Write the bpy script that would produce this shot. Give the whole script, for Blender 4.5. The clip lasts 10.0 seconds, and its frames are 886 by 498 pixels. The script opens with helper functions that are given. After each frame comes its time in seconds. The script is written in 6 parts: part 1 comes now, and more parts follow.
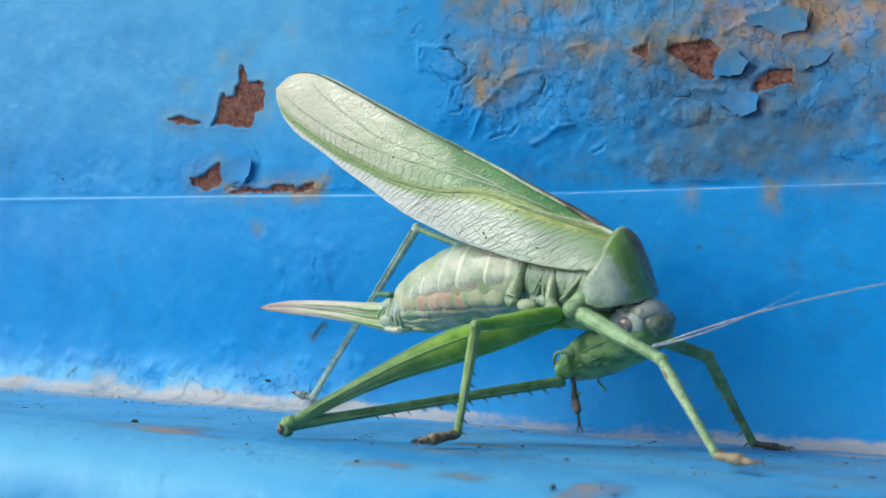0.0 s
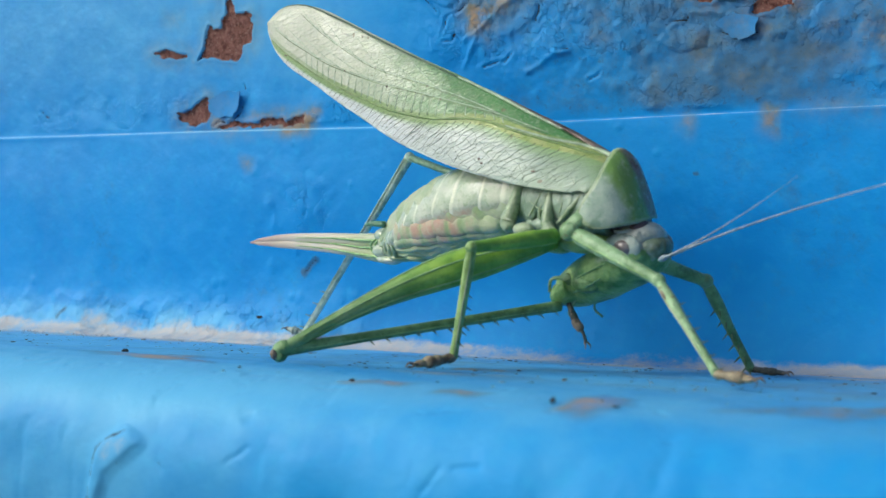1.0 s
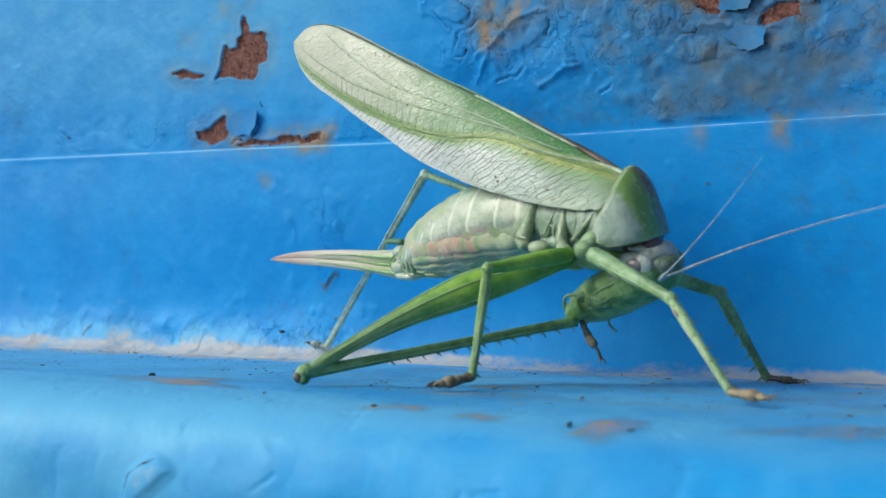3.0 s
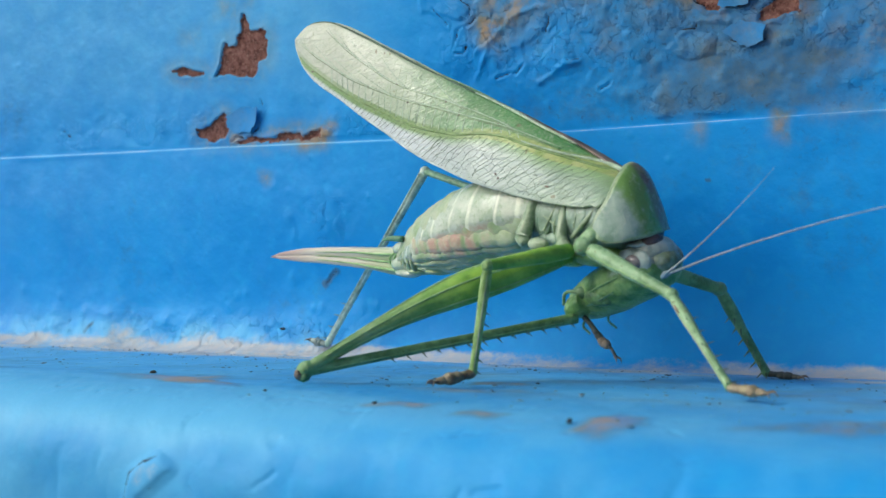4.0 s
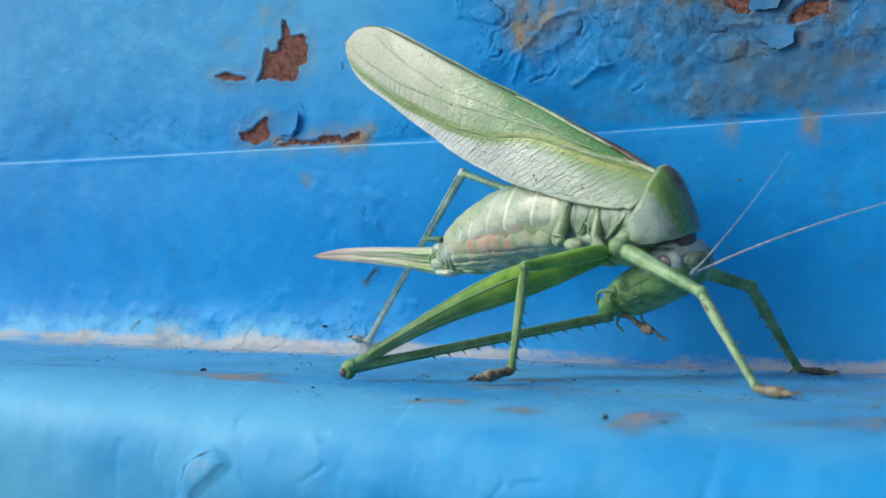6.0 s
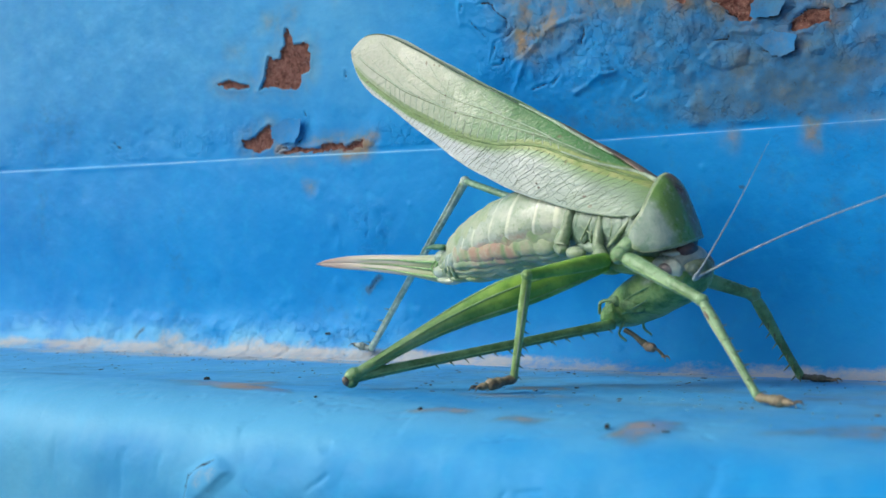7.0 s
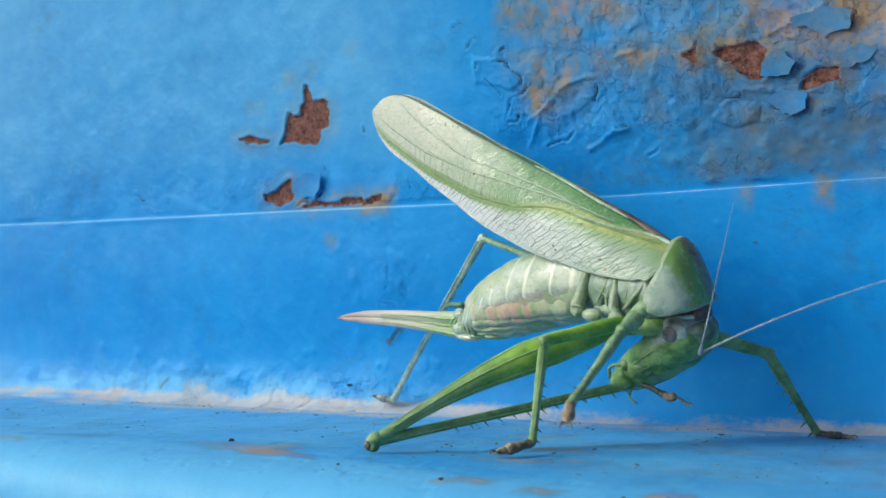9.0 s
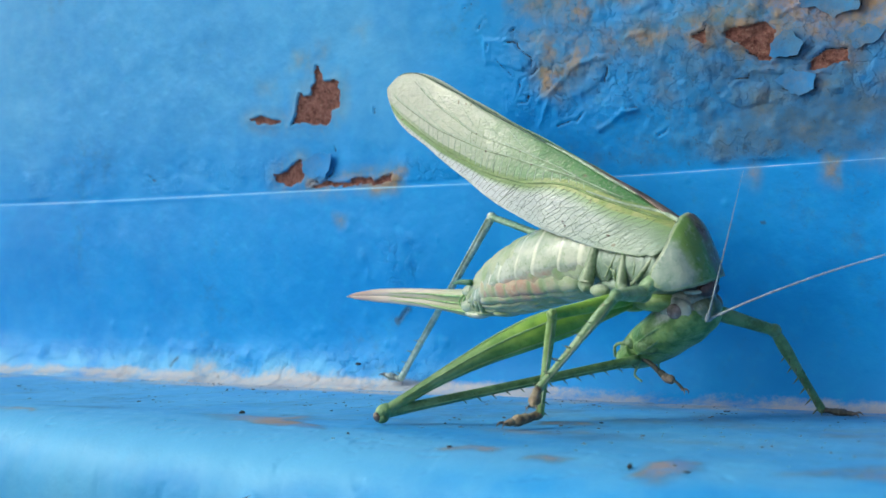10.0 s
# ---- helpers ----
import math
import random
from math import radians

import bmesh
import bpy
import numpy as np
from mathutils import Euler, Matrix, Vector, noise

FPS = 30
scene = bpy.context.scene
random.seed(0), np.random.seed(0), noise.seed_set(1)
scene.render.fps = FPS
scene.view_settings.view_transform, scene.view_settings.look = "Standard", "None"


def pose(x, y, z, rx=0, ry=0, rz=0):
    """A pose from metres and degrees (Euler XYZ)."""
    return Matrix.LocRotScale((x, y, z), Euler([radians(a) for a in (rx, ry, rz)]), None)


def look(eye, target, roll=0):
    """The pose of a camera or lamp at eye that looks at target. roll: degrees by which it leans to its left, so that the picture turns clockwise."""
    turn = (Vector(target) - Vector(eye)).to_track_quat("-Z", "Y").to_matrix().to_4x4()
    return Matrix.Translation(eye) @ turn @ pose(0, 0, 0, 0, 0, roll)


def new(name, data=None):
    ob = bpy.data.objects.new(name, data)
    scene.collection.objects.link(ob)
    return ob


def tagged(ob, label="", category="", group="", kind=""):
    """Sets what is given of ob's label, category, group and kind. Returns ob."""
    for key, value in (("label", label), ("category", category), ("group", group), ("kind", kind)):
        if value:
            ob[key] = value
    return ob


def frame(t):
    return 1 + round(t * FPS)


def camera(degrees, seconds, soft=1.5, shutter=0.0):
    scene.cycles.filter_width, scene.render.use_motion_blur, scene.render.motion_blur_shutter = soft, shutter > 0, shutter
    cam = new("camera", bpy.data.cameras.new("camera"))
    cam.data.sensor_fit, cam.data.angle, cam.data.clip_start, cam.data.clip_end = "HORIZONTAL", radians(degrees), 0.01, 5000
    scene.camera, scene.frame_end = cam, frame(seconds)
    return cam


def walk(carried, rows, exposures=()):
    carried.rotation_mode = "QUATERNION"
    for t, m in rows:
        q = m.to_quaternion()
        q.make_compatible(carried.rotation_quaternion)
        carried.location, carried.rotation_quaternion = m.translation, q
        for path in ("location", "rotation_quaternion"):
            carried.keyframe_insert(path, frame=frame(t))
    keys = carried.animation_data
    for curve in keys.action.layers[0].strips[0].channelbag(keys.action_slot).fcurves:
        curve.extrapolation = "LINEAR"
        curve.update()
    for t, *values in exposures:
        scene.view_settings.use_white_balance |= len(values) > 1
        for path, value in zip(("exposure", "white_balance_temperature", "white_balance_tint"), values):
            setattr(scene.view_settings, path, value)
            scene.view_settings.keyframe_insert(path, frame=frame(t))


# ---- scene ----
# ---------------------------------------------------------------- camera
cam = camera(43.0, 10.0, soft=1.5)
cam.data.dof.use_dof = True
cam.data.dof.focus_distance = 0.137
cam.data.dof.aperture_fstop = 55.0
# seconds, eye (m), yaw, pitch, roll
ROWS = [
    (0, 0.07153, -0.13519, 0.02988, 31.058, -2.530, -0.012),
    (0.1, 0.07134, -0.13501, 0.02917, 30.932, -2.888, 0.034),
    (0.2, 0.07096, -0.13464, 0.02774, 31.700, -3.706, 0.125),
    (0.3, 0.07039, -0.13408, 0.02560, 30.988, -4.940, 0.262),
    (0.4, 0.07026, -0.13396, 0.02512, 30.334, -5.482, 0.292),
    (0.5, 0.07026, -0.13396, 0.02512, 30.569, -5.168, 0.292),
    (0.6, 0.07020, -0.13393, 0.02550, 30.559, -5.021, 0.099),
    (0.8, 0.07011, -0.13387, 0.02617, 30.539, -4.751, -0.243),
    (1, 0.07009, -0.13386, 0.02629, 30.512, -4.703, -0.303),
    (1.5, 0.07018, -0.13341, 0.02703, 30.637, -4.780, -0.655),
    (2, 0.07031, -0.13409, 0.02809, 30.914, -5.182, -1.165),
    (2.5, 0.07127, -0.13528, 0.02924, 31.485, -5.082, -1.758),
    (4, 0.07158, -0.13545, 0.02947, 31.583, -5.275, -2.041),
    (4.5, 0.07196, -0.13658, 0.02986, 31.994, -5.523, -2.270),
    (5, 0.07242, -0.13771, 0.03017, 32.518, -5.548, -2.378),
    (5.5, 0.07305, -0.13869, 0.03041, 33.131, -5.643, -2.384),
    (7, 0.07359, -0.13923, 0.03125, 33.516, -5.338, -2.776),
    (7.5, 0.07427, -0.13849, 0.03194, 33.502, -4.731, -2.998),
    (7.6, 0.07425, -0.13836, 0.03306, 33.884, -4.560, -3.269),
    (7.7, 0.07423, -0.13827, 0.03381, 34.154, -4.507, -3.449),
    (7.8, 0.07421, -0.13814, 0.03492, 33.649, -4.384, -3.720),
    (7.9, 0.07415, -0.13777, 0.03809, 34.383, -3.946, -4.486),
    (8, 0.07413, -0.13762, 0.03940, 33.680, -3.743, -4.802),
    (8.1, 0.07426, -0.13809, 0.03907, 34.008, -3.600, -4.636),
    (8.2, 0.07439, -0.13856, 0.03874, 34.013, -3.144, -4.471),
    (8.3, 0.07451, -0.13902, 0.03842, 33.988, -2.834, -4.305),
    (8.4, 0.07464, -0.13949, 0.03809, 34.050, -3.129, -4.140),
    (8.5, 0.07477, -0.13996, 0.03776, 34.088, -3.491, -3.974),
    (9, 0.07517, -0.14066, 0.03599, 34.496, -4.121, -3.577),
    (9.5, 0.07552, -0.14140, 0.03525, 34.814, -4.537, -3.406),
    (10, 0.07559, -0.14205, 0.03409, 34.863, -4.458, -3.140),
]


def stand(x, y, z, yaw, pitch, roll):
    return Matrix.Translation((x, y, z)) @ pose(0, 0, 0, 0, 0, yaw) @ pose(0, 0, 0, 90 + pitch) @ pose(0, 0, 0, 0, 0, roll)


walk(cam, [(r[0], stand(*r[1:])) for r in ROWS], exposures=[(0.0, 0.04), (0.5, -0.05), (7.5, -0.08), (8.5, 0.01), (10.0, -0.02)])

# ---------------------------------------------------------------- light
SUN_DIR = Vector((-0.66, -0.52, 0.60)).normalized()
world = bpy.data.worlds.new("sky")
scene.world = world
world.use_nodes = True
wn = world.node_tree.nodes
sky = wn.new("ShaderNodeTexSky")
sky.sky_type = "NISHITA"
sky.sun_disc = False
sky.sun_elevation = math.asin(SUN_DIR.z)
sky.sun_rotation = math.atan2(SUN_DIR.x, SUN_DIR.y)
sky.air_density, sky.dust_density, sky.ozone_density = 0.7, 4.0, 0.7
world.node_tree.links.new(sky.outputs[0], wn["Background"].inputs[0])
wn["Background"].inputs[1].default_value = 0.14
sun = new("sun", bpy.data.lights.new("sun", "SUN"))
sun.data.energy, sun.data.angle, sun.data.color = 2.0, radians(26), (0.97, 1.0, 0.96)
sun.matrix_world = look(SUN_DIR, (0, 0, 0))

# ---------------------------------------------------------------- mesh helpers (lengths in mm)
MM = 0.001


def make_mesh(name, verts, faces, material=None, smooth=True, attrs=None):
    me = bpy.data.meshes.new(name)
    v = np.asarray(verts, dtype=float) * MM
    me.from_pydata(v.tolist(), [], [list(map(int, f)) for f in faces] if not isinstance(faces, np.ndarray) else faces.tolist())
    me.polygons.foreach_set("use_smooth", [smooth] * len(me.polygons))
    for key, values in (attrs or {}).items():
        a = me.attributes.new(key, "FLOAT", "POINT")
        a.data.foreach_set("value", np.asarray(values, dtype=np.float32))
    if material:
        me.materials.append(material)
    me.update()
    return me


def part(name, data, parent, label=""):
    ob = new(name, data)
    ob.parent = parent
    if label:
        tagged(ob, label)
    return ob


def smooth_through(points, n):
    """n points on a Catmull-Rom curve through the given ones."""
    p = np.asarray(points, float)
    p = np.vstack([2 * p[0] - p[1], p, 2 * p[-1] - p[-2]])
    out = []
    for t in np.linspace(0, len(p) - 3 - 1e-9, n):
        i = int(t)
        u = t - i
        a, b, c, d = p[i], p[i + 1], p[i + 2], p[i + 3]
        out.append(0.5 * (2 * b + (c - a) * u + (2 * a - 5 * b + 4 * c - d) * u**2 + (3 * b - a - 3 * c + d) * u**3))
    return np.array(out)


def grid_faces(rows, cols, wrap=False):
    f = []
    last = cols if wrap else cols - 1
    for i in range(rows - 1):
        for j in range(last):
            k = (j + 1) % cols
            f.append((i * cols + j, i * cols + k, (i + 1) * cols + k, (i + 1) * cols + j))
    return f


def loft(path, wide, high, sides=14, up=(0, 0, 1), power=1.0, bump=None):
    """A closed body along a path; wide and high are half sizes across; the ends are closed."""
    path = np.asarray(path, float)
    n = len(path)
    tang = np.gradient(path, axis=0)
    verts = []
    for i in range(n):
        t = tang[i] / (np.linalg.norm(tang[i]) + 1e-12)
        side = np.cross(t, up)
        side /= np.linalg.norm(side) + 1e-12
        top = np.cross(side, t)
        for j in range(sides):
            a = 2 * math.pi * j / sides
            ca, sa = math.cos(a), math.sin(a)
            ca = math.copysign(abs(ca) ** power, ca)
            sa = math.copysign(abs(sa) ** power, sa)
            k = 1.0 if bump is None else bump(i / (n - 1), a)
            verts.append(path[i] + side * wide[i] * ca * k + top * high[i] * sa * k)
    faces = grid_faces(n, sides, wrap=True)
    faces = [f[::-1] for f in faces]
    verts += [path[0], path[-1]]
    a, b = len(verts) - 2, len(verts) - 1
    for j in range(sides):
        k = (j + 1) % sides
        faces.append((a, j, k))
        faces.append((b, (n - 1) * sides + k, (n - 1) * sides + j))
    return verts, faces


def tube(points, radii, n=16, sides=10, flat=1.0, up=(0, 0, 1)):
    path = smooth_through(points, n)
    r = np.interp(np.linspace(0, 1, n), np.linspace(0, 1, len(radii)), radii)
    return loft(path, r, r * flat, sides, up)


def joined(*shapes):
    verts, faces = [], []
    for v, f in shapes:
        base = len(verts)
        verts += list(v)
        faces += [tuple(i + base for i in q) for q in f]
    return verts, faces


def ball(centre, size, rings=10, sides=14):
    ts = np.linspace(0.02, math.pi - 0.02, rings)
    path = [(centre[0] - size[0] * math.cos(t), centre[1], centre[2]) for t in ts]
    return loft(path, size[1] * np.sin(ts), size[2] * np.sin(ts), sides)


def hash2(ix, iz, seed):
    h = np.sin(ix * 127.1 + iz * 311.7 + seed * 74.7) * 43758.5453
    return h - np.floor(h)


def value_noise(x, z, seed=0):
    ix, iz = np.floor(x), np.floor(z)
    fx, fz = x - ix, z - iz
    fx, fz = fx * fx * (3 - 2 * fx), fz * fz * (3 - 2 * fz)
    a, b = hash2(ix, iz, seed), hash2(ix + 1, iz, seed)
    c, d = hash2(ix, iz + 1, seed), hash2(ix + 1, iz + 1, seed)
    return (a * (1 - fx) + b * fx) * (1 - fz) + (c * (1 - fx) + d * fx) * fz


def fbm(x, z, size, octaves=4, seed=0):
    total, amp, out = 0.0, 1.0, 0.0
    for k in range(octaves):
        turn = 0.6 * k
        u = (x * math.cos(turn) - z * math.sin(turn)) / size * 2**k
        w = (x * math.sin(turn) + z * math.cos(turn)) / size * 2**k
        out = out + amp * value_noise(u + 31.7 * k, w - 17.3 * k, seed + k)
        total += amp
        amp *= 0.5
    return out / total - 0.5


def polygon_distance(x, z, poly):
    """Distance to a polygon's outline, negative inside."""
    d = np.full(x.shape, 1e9)
    inside = np.zeros(x.shape, bool)
    n = len(poly)
    for i in range(n):
        (ax, az), (bx, bz) = poly[i], poly[(i + 1) % n]
        ex, ez = bx - ax, bz - az
        t = np.clip(((x - ax) * ex + (z - az) * ez) / (ex * ex + ez * ez), 0, 1)
        d = np.minimum(d, np.hypot(x - ax - t * ex, z - az - t * ez))
        cross = (az > z) != (bz > z)
        with np.errstate(divide="ignore", invalid="ignore"):
            hit = x < ax + (z - az) * ex / (ez if abs(ez) > 1e-9 else 1e-9)
        inside ^= cross & hit
    return np.where(inside, -d, d)


def line_distance(x, z, line):
    d = np.full(x.shape, 1e9)
    for (ax, az), (bx, bz) in zip(line, line[1:]):
        ex, ez = bx - ax, bz - az
        t = np.clip(((x - ax) * ex + (z - az) * ez) / (ex * ex + ez * ez), 0, 1)
        d = np.minimum(d, np.hypot(x - ax - t * ex, z - az - t * ez))
    return d


def step01(v, a, b):
    t = np.clip((v - a) / (b - a), 0, 1)
    return t * t * (3 - 2 * t)


# ---------------------------------------------------------------- materials
class Nodes:
    """Short-hand for building a node material."""

    def __init__(self, name):
        self.mat = bpy.data.materials.new(name)
        self.mat.use_nodes = True
        self.tree = self.mat.node_tree
        self.bsdf = self.tree.nodes["Principled BSDF"]

    def node(self, kind, **inputs):
        n = self.tree.nodes.new(kind)
        for key, value in inputs.items():
            self.put(n.inputs[key.replace("_", " ")], value)
        return n

    def put(self, socket, value):
        if hasattr(value, "is_output"):
            self.tree.links.new(value, socket)
        else:
            socket.default_value = value

    def coords(self):
        return self.tree.nodes.new("ShaderNodeTexCoord").outputs["Object"]

    def attr(self, name):
        n = self.tree.nodes.new("ShaderNodeAttribute")
        n.attribute_name = name
        return n.outputs["Fac"]

    def noise(self, scale, detail=4.0, rough=0.6, vector=None):
        n = self.node("ShaderNodeTexNoise", Scale=scale, Detail=detail, Roughness=rough)
        self.put(n.inputs["Vector"], vector if vector is not None else self.coords())
        return n.outputs["Fac"]

    def span(self, value, a, b, lo=0.0, hi=1.0, smooth=True):
        n = self.tree.nodes.new("ShaderNodeMapRange")
        n.interpolation_type = "SMOOTHSTEP" if smooth else "LINEAR"
        for key, v in zip(range(5), (value, a, b, lo, hi)):
            self.put(n.inputs[key], v)
        return n.outputs[0]

    def math(self, op, a, b=0.0):
        n = self.tree.nodes.new("ShaderNodeMath")
        n.operation = op
        self.put(n.inputs[0], a)
        self.put(n.inputs[1], b)
        return n.outputs[0]

    def mix(self, fac, a, b):
        n = self.tree.nodes.new("ShaderNodeMix")
        n.data_type = "RGBA"
        self.put(n.inputs["Factor"], fac)
        for socket, v in ((n.inputs[6], a), (n.inputs[7], b)):
            self.put(socket, (*v, 1.0) if isinstance(v, tuple) and len(v) == 3 else v)
        return n.outputs[2]

    def bump(self, height, distance, strength=1.0, normal=None):
        n = self.node("ShaderNodeBump", Strength=strength, Distance=distance, Height=height)
        if normal is not None:
            self.put(n.inputs["Normal"], normal)
        return n.outputs["Normal"]

    def done(self, colour, rough=0.5, normal=None, metallic=0.0, specular=0.5, sheer=0.0):
        self.put(self.bsdf.inputs["Base Color"], (*colour, 1.0) if isinstance(colour, tuple) else colour)
        self.put(self.bsdf.inputs["Roughness"], rough)
        self.put(self.bsdf.inputs["Metallic"], metallic)
        self.put(self.bsdf.inputs["Specular IOR Level"], specular)
        if sheer:
            self.bsdf.inputs["Subsurface Weight"].default_value = sheer
            self.bsdf.inputs["Subsurface Radius"].default_value = (0.6, 0.8, 0.3)
            self.bsdf.inputs["Subsurface Scale"].default_value = 0.0012
        if normal is not None:
            self.put(self.bsdf.inputs["Normal"], normal)
        return self.mat


def skin(name, a, b, grain=900.0, rough=0.42, bump=0.00026, sheer=0.1, spots=None):
    """Insect skin: two tones at two scales, a fine grain and a soft gloss."""
    m = Nodes(name)
    a, b = (a[0] * 0.76, a[1] * 0.92, a[2] * 0.94), (b[0] * 0.76, b[1] * 0.92, b[2] * 0.94)
    tone = m.math("ADD", m.math("MULTIPLY", m.noise(grain * 0.28, 3.0), 0.6), m.math("MULTIPLY", m.noise(grain, 3.0), 0.4))
    colour = m.mix(m.span(tone, 0.38, 0.62), tuple(c * 0.72 for c in a), tuple(c * 1.0 for c in b))
    colour = m.mix(m.span(m.noise(grain * 2.6, 2.0), 0.6, 0.72, 0.0, 0.28), colour, tuple(c * 0.45 for c in a))
    colour = m.mix(m.span(m.noise(grain * 1.7, 3.0), 0.56, 0.7, 0.0, 0.4), colour, tuple(min(c * 1.35, 0.85) for c in b))
    if spots:
        colour = m.mix(m.span(m.noise(grain * 1.3, 2.0), 0.64, 0.7), colour, spots)
    return m.done(colour, m.span(m.noise(grain * 0.7), 0.3, 0.7, rough - 0.14, rough + 0.06), m.bump(m.noise(grain * 1.2, 5.0), bump), sheer=sheer)


def paint_material():
    """Blue enamel on steel: flaked to rust, stained and scuffed."""
    m = Nodes("blue_enamel")
    co = m.coords()
    broad = m.noise(38.0, 3.0, vector=co)
    fine = m.noise(520.0, 5.0, vector=co)
    tiny = m.noise(2600.0, 3.0, vector=co)
    blue = m.mix(m.span(broad, 0.3, 0.7), (0.003, 0.22, 0.585), (0.006, 0.265, 0.65))
    blue = m.mix(m.span(fine, 0.48, 0.75, 0.0, 0.35), blue, (0.012, 0.34, 0.68))
    # brown film of rust water
    cloud = m.math("ADD", m.math("MULTIPLY", m.noise(105.0, 6.0, 0.65, co), 0.7), m.math("MULTIPLY", m.noise(620.0, 5.0, 0.7, co), 0.3))
    film = m.math("MULTIPLY", m.span(m.attr("stain"), 0.0, 1.0, 0.0, 1.0), m.span(cloud, 0.38, 0.6, 0.22, 0.92))
    orange = m.math("ADD", m.math("MULTIPLY", m.attr("stain"), 0.55), m.math("MULTIPLY", m.noise(210.0, 5.0, 0.65, co), 0.8))
    rust_tone = m.mix(m.span(orange, 0.72, 1.12), m.mix(m.span(m.noise(420.0, 5.0, vector=co), 0.35, 0.7), (0.145, 0.16, 0.065), (0.26, 0.22, 0.09)), (0.36, 0.225, 0.105))
    colour = m.mix(film, blue, rust_tone)
    # pale edge where the sheet is folded, and the lip's highlight painted in
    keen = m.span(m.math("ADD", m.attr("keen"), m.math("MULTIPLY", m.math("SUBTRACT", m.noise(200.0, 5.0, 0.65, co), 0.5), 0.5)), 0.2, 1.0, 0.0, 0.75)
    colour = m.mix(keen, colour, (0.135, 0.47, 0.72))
    # pale worn paint and chalk
    worn = m.span(m.math("ADD", m.attr("scuff"), m.math("MULTIPLY", m.math("SUBTRACT", m.noise(420.0, 7.0, 0.8, co), 0.5), 1.5)), 0.3, 1.1, 0.0, 0.9)
    colour = m.mix(worn, colour, m.mix(m.span(m.noise(900.0, vector=co), 0.4, 0.65), (0.41, 0.45, 0.46), (0.50, 0.475, 0.435)))
    # dirt, and the dimmer right of the wall painted with it
    dirt_dim = m.span(m.math("ADD", m.attr("dirt"), m.math("MULTIPLY", m.math("SUBTRACT", m.noise(380.0, 7.0, 0.7, co), 0.5), 1.3)), 0.2, 1.05, 0.0, 0.66)
    colour = m.mix(dirt_dim, colour, m.mix(m.span(m.noise(260.0, 5.0, 0.65, co), 0.4, 0.62), (0.03, 0.085, 0.14), (0.075, 0.095, 0.085)))
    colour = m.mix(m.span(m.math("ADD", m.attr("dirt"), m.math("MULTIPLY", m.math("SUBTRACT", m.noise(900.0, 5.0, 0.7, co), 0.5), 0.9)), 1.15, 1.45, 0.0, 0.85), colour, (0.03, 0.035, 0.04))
    speck = m.math("MULTIPLY", m.span(m.noise(900.0, 4.0, 0.7, co), 0.58, 0.68, 0.0, 0.42), m.span(m.attr("dirt"), 0.1, 0.6))
    colour = m.mix(speck, colour, (0.04, 0.06, 0.07))
    # bare rust where the paint has gone
    edge = m.math("ADD", m.attr("rust"), m.math("MULTIPLY", m.math("SUBTRACT", m.noise(1100.0, 4.0, 0.6, co), 0.5), 0.9))
    bare = m.span(edge, 0.06, -0.06)
    deep = m.mix(m.span(m.noise(1500.0, 5.0, 0.7, co), 0.35, 0.65), (0.09, 0.032, 0.027), (0.235, 0.115, 0.09))
    deep = m.mix(m.span(m.noise(520.0, 4.0, 0.6, co), 0.42, 0.66, 0.0, 0.7), deep, (0.27, 0.14, 0.115))
    deep = m.mix(m.span(tiny, 0.55, 0.7, 0.0, 0.6), deep, (0.36, 0.24, 0.19))
    colour = m.mix(bare, colour, deep)
    crack = m.span(m.math("ADD", m.attr("crack"), m.math("MULTIPLY", m.math("SUBTRACT", m.noise(1500.0, 4.0, 0.7, co), 0.5), 0.3)), 0.14, 0.05)
    colour = m.mix(crack, colour, (0.02, 0.025, 0.035))
    rough = m.math("ADD", m.span(fine, 0.3, 0.7, 0.42, 0.56), m.math("MULTIPLY", m.math("ADD", bare, m.math("ADD", film, worn)), 0.35))
    n1 = m.bump(m.noise(110.0, 6.0, 0.5, co), 0.0007, 0.5)
    n2 = m.bump(m.noise(1300.0, 4.0, 0.6, co), 0.00008, 0.6, n1)
    # thin broken layers of older coats
    chip = m.math("ADD", m.span(m.noise(150.0, 7.0, 0.62, co), 0.485, 0.5), m.span(m.noise(330.0, 6.0, 0.62, co), 0.53, 0.55))
    n2 = m.bump(m.math("MULTIPLY", chip, m.span(m.attr("wear"), 0.3, 0.9)), 0.0001, 0.9, n2)
    n3 = m.bump(m.math("MULTIPLY", bare, m.noise(1600.0, 5.0, 0.8, co)), 0.0005, 0.9, n2)
    m.bsdf.inputs["Specular Tint"].default_value = (0.5, 0.86, 1.0, 1.0)
    return m.done(colour, rough, n3, specular=0.20)


MAT_PAINT = paint_material()


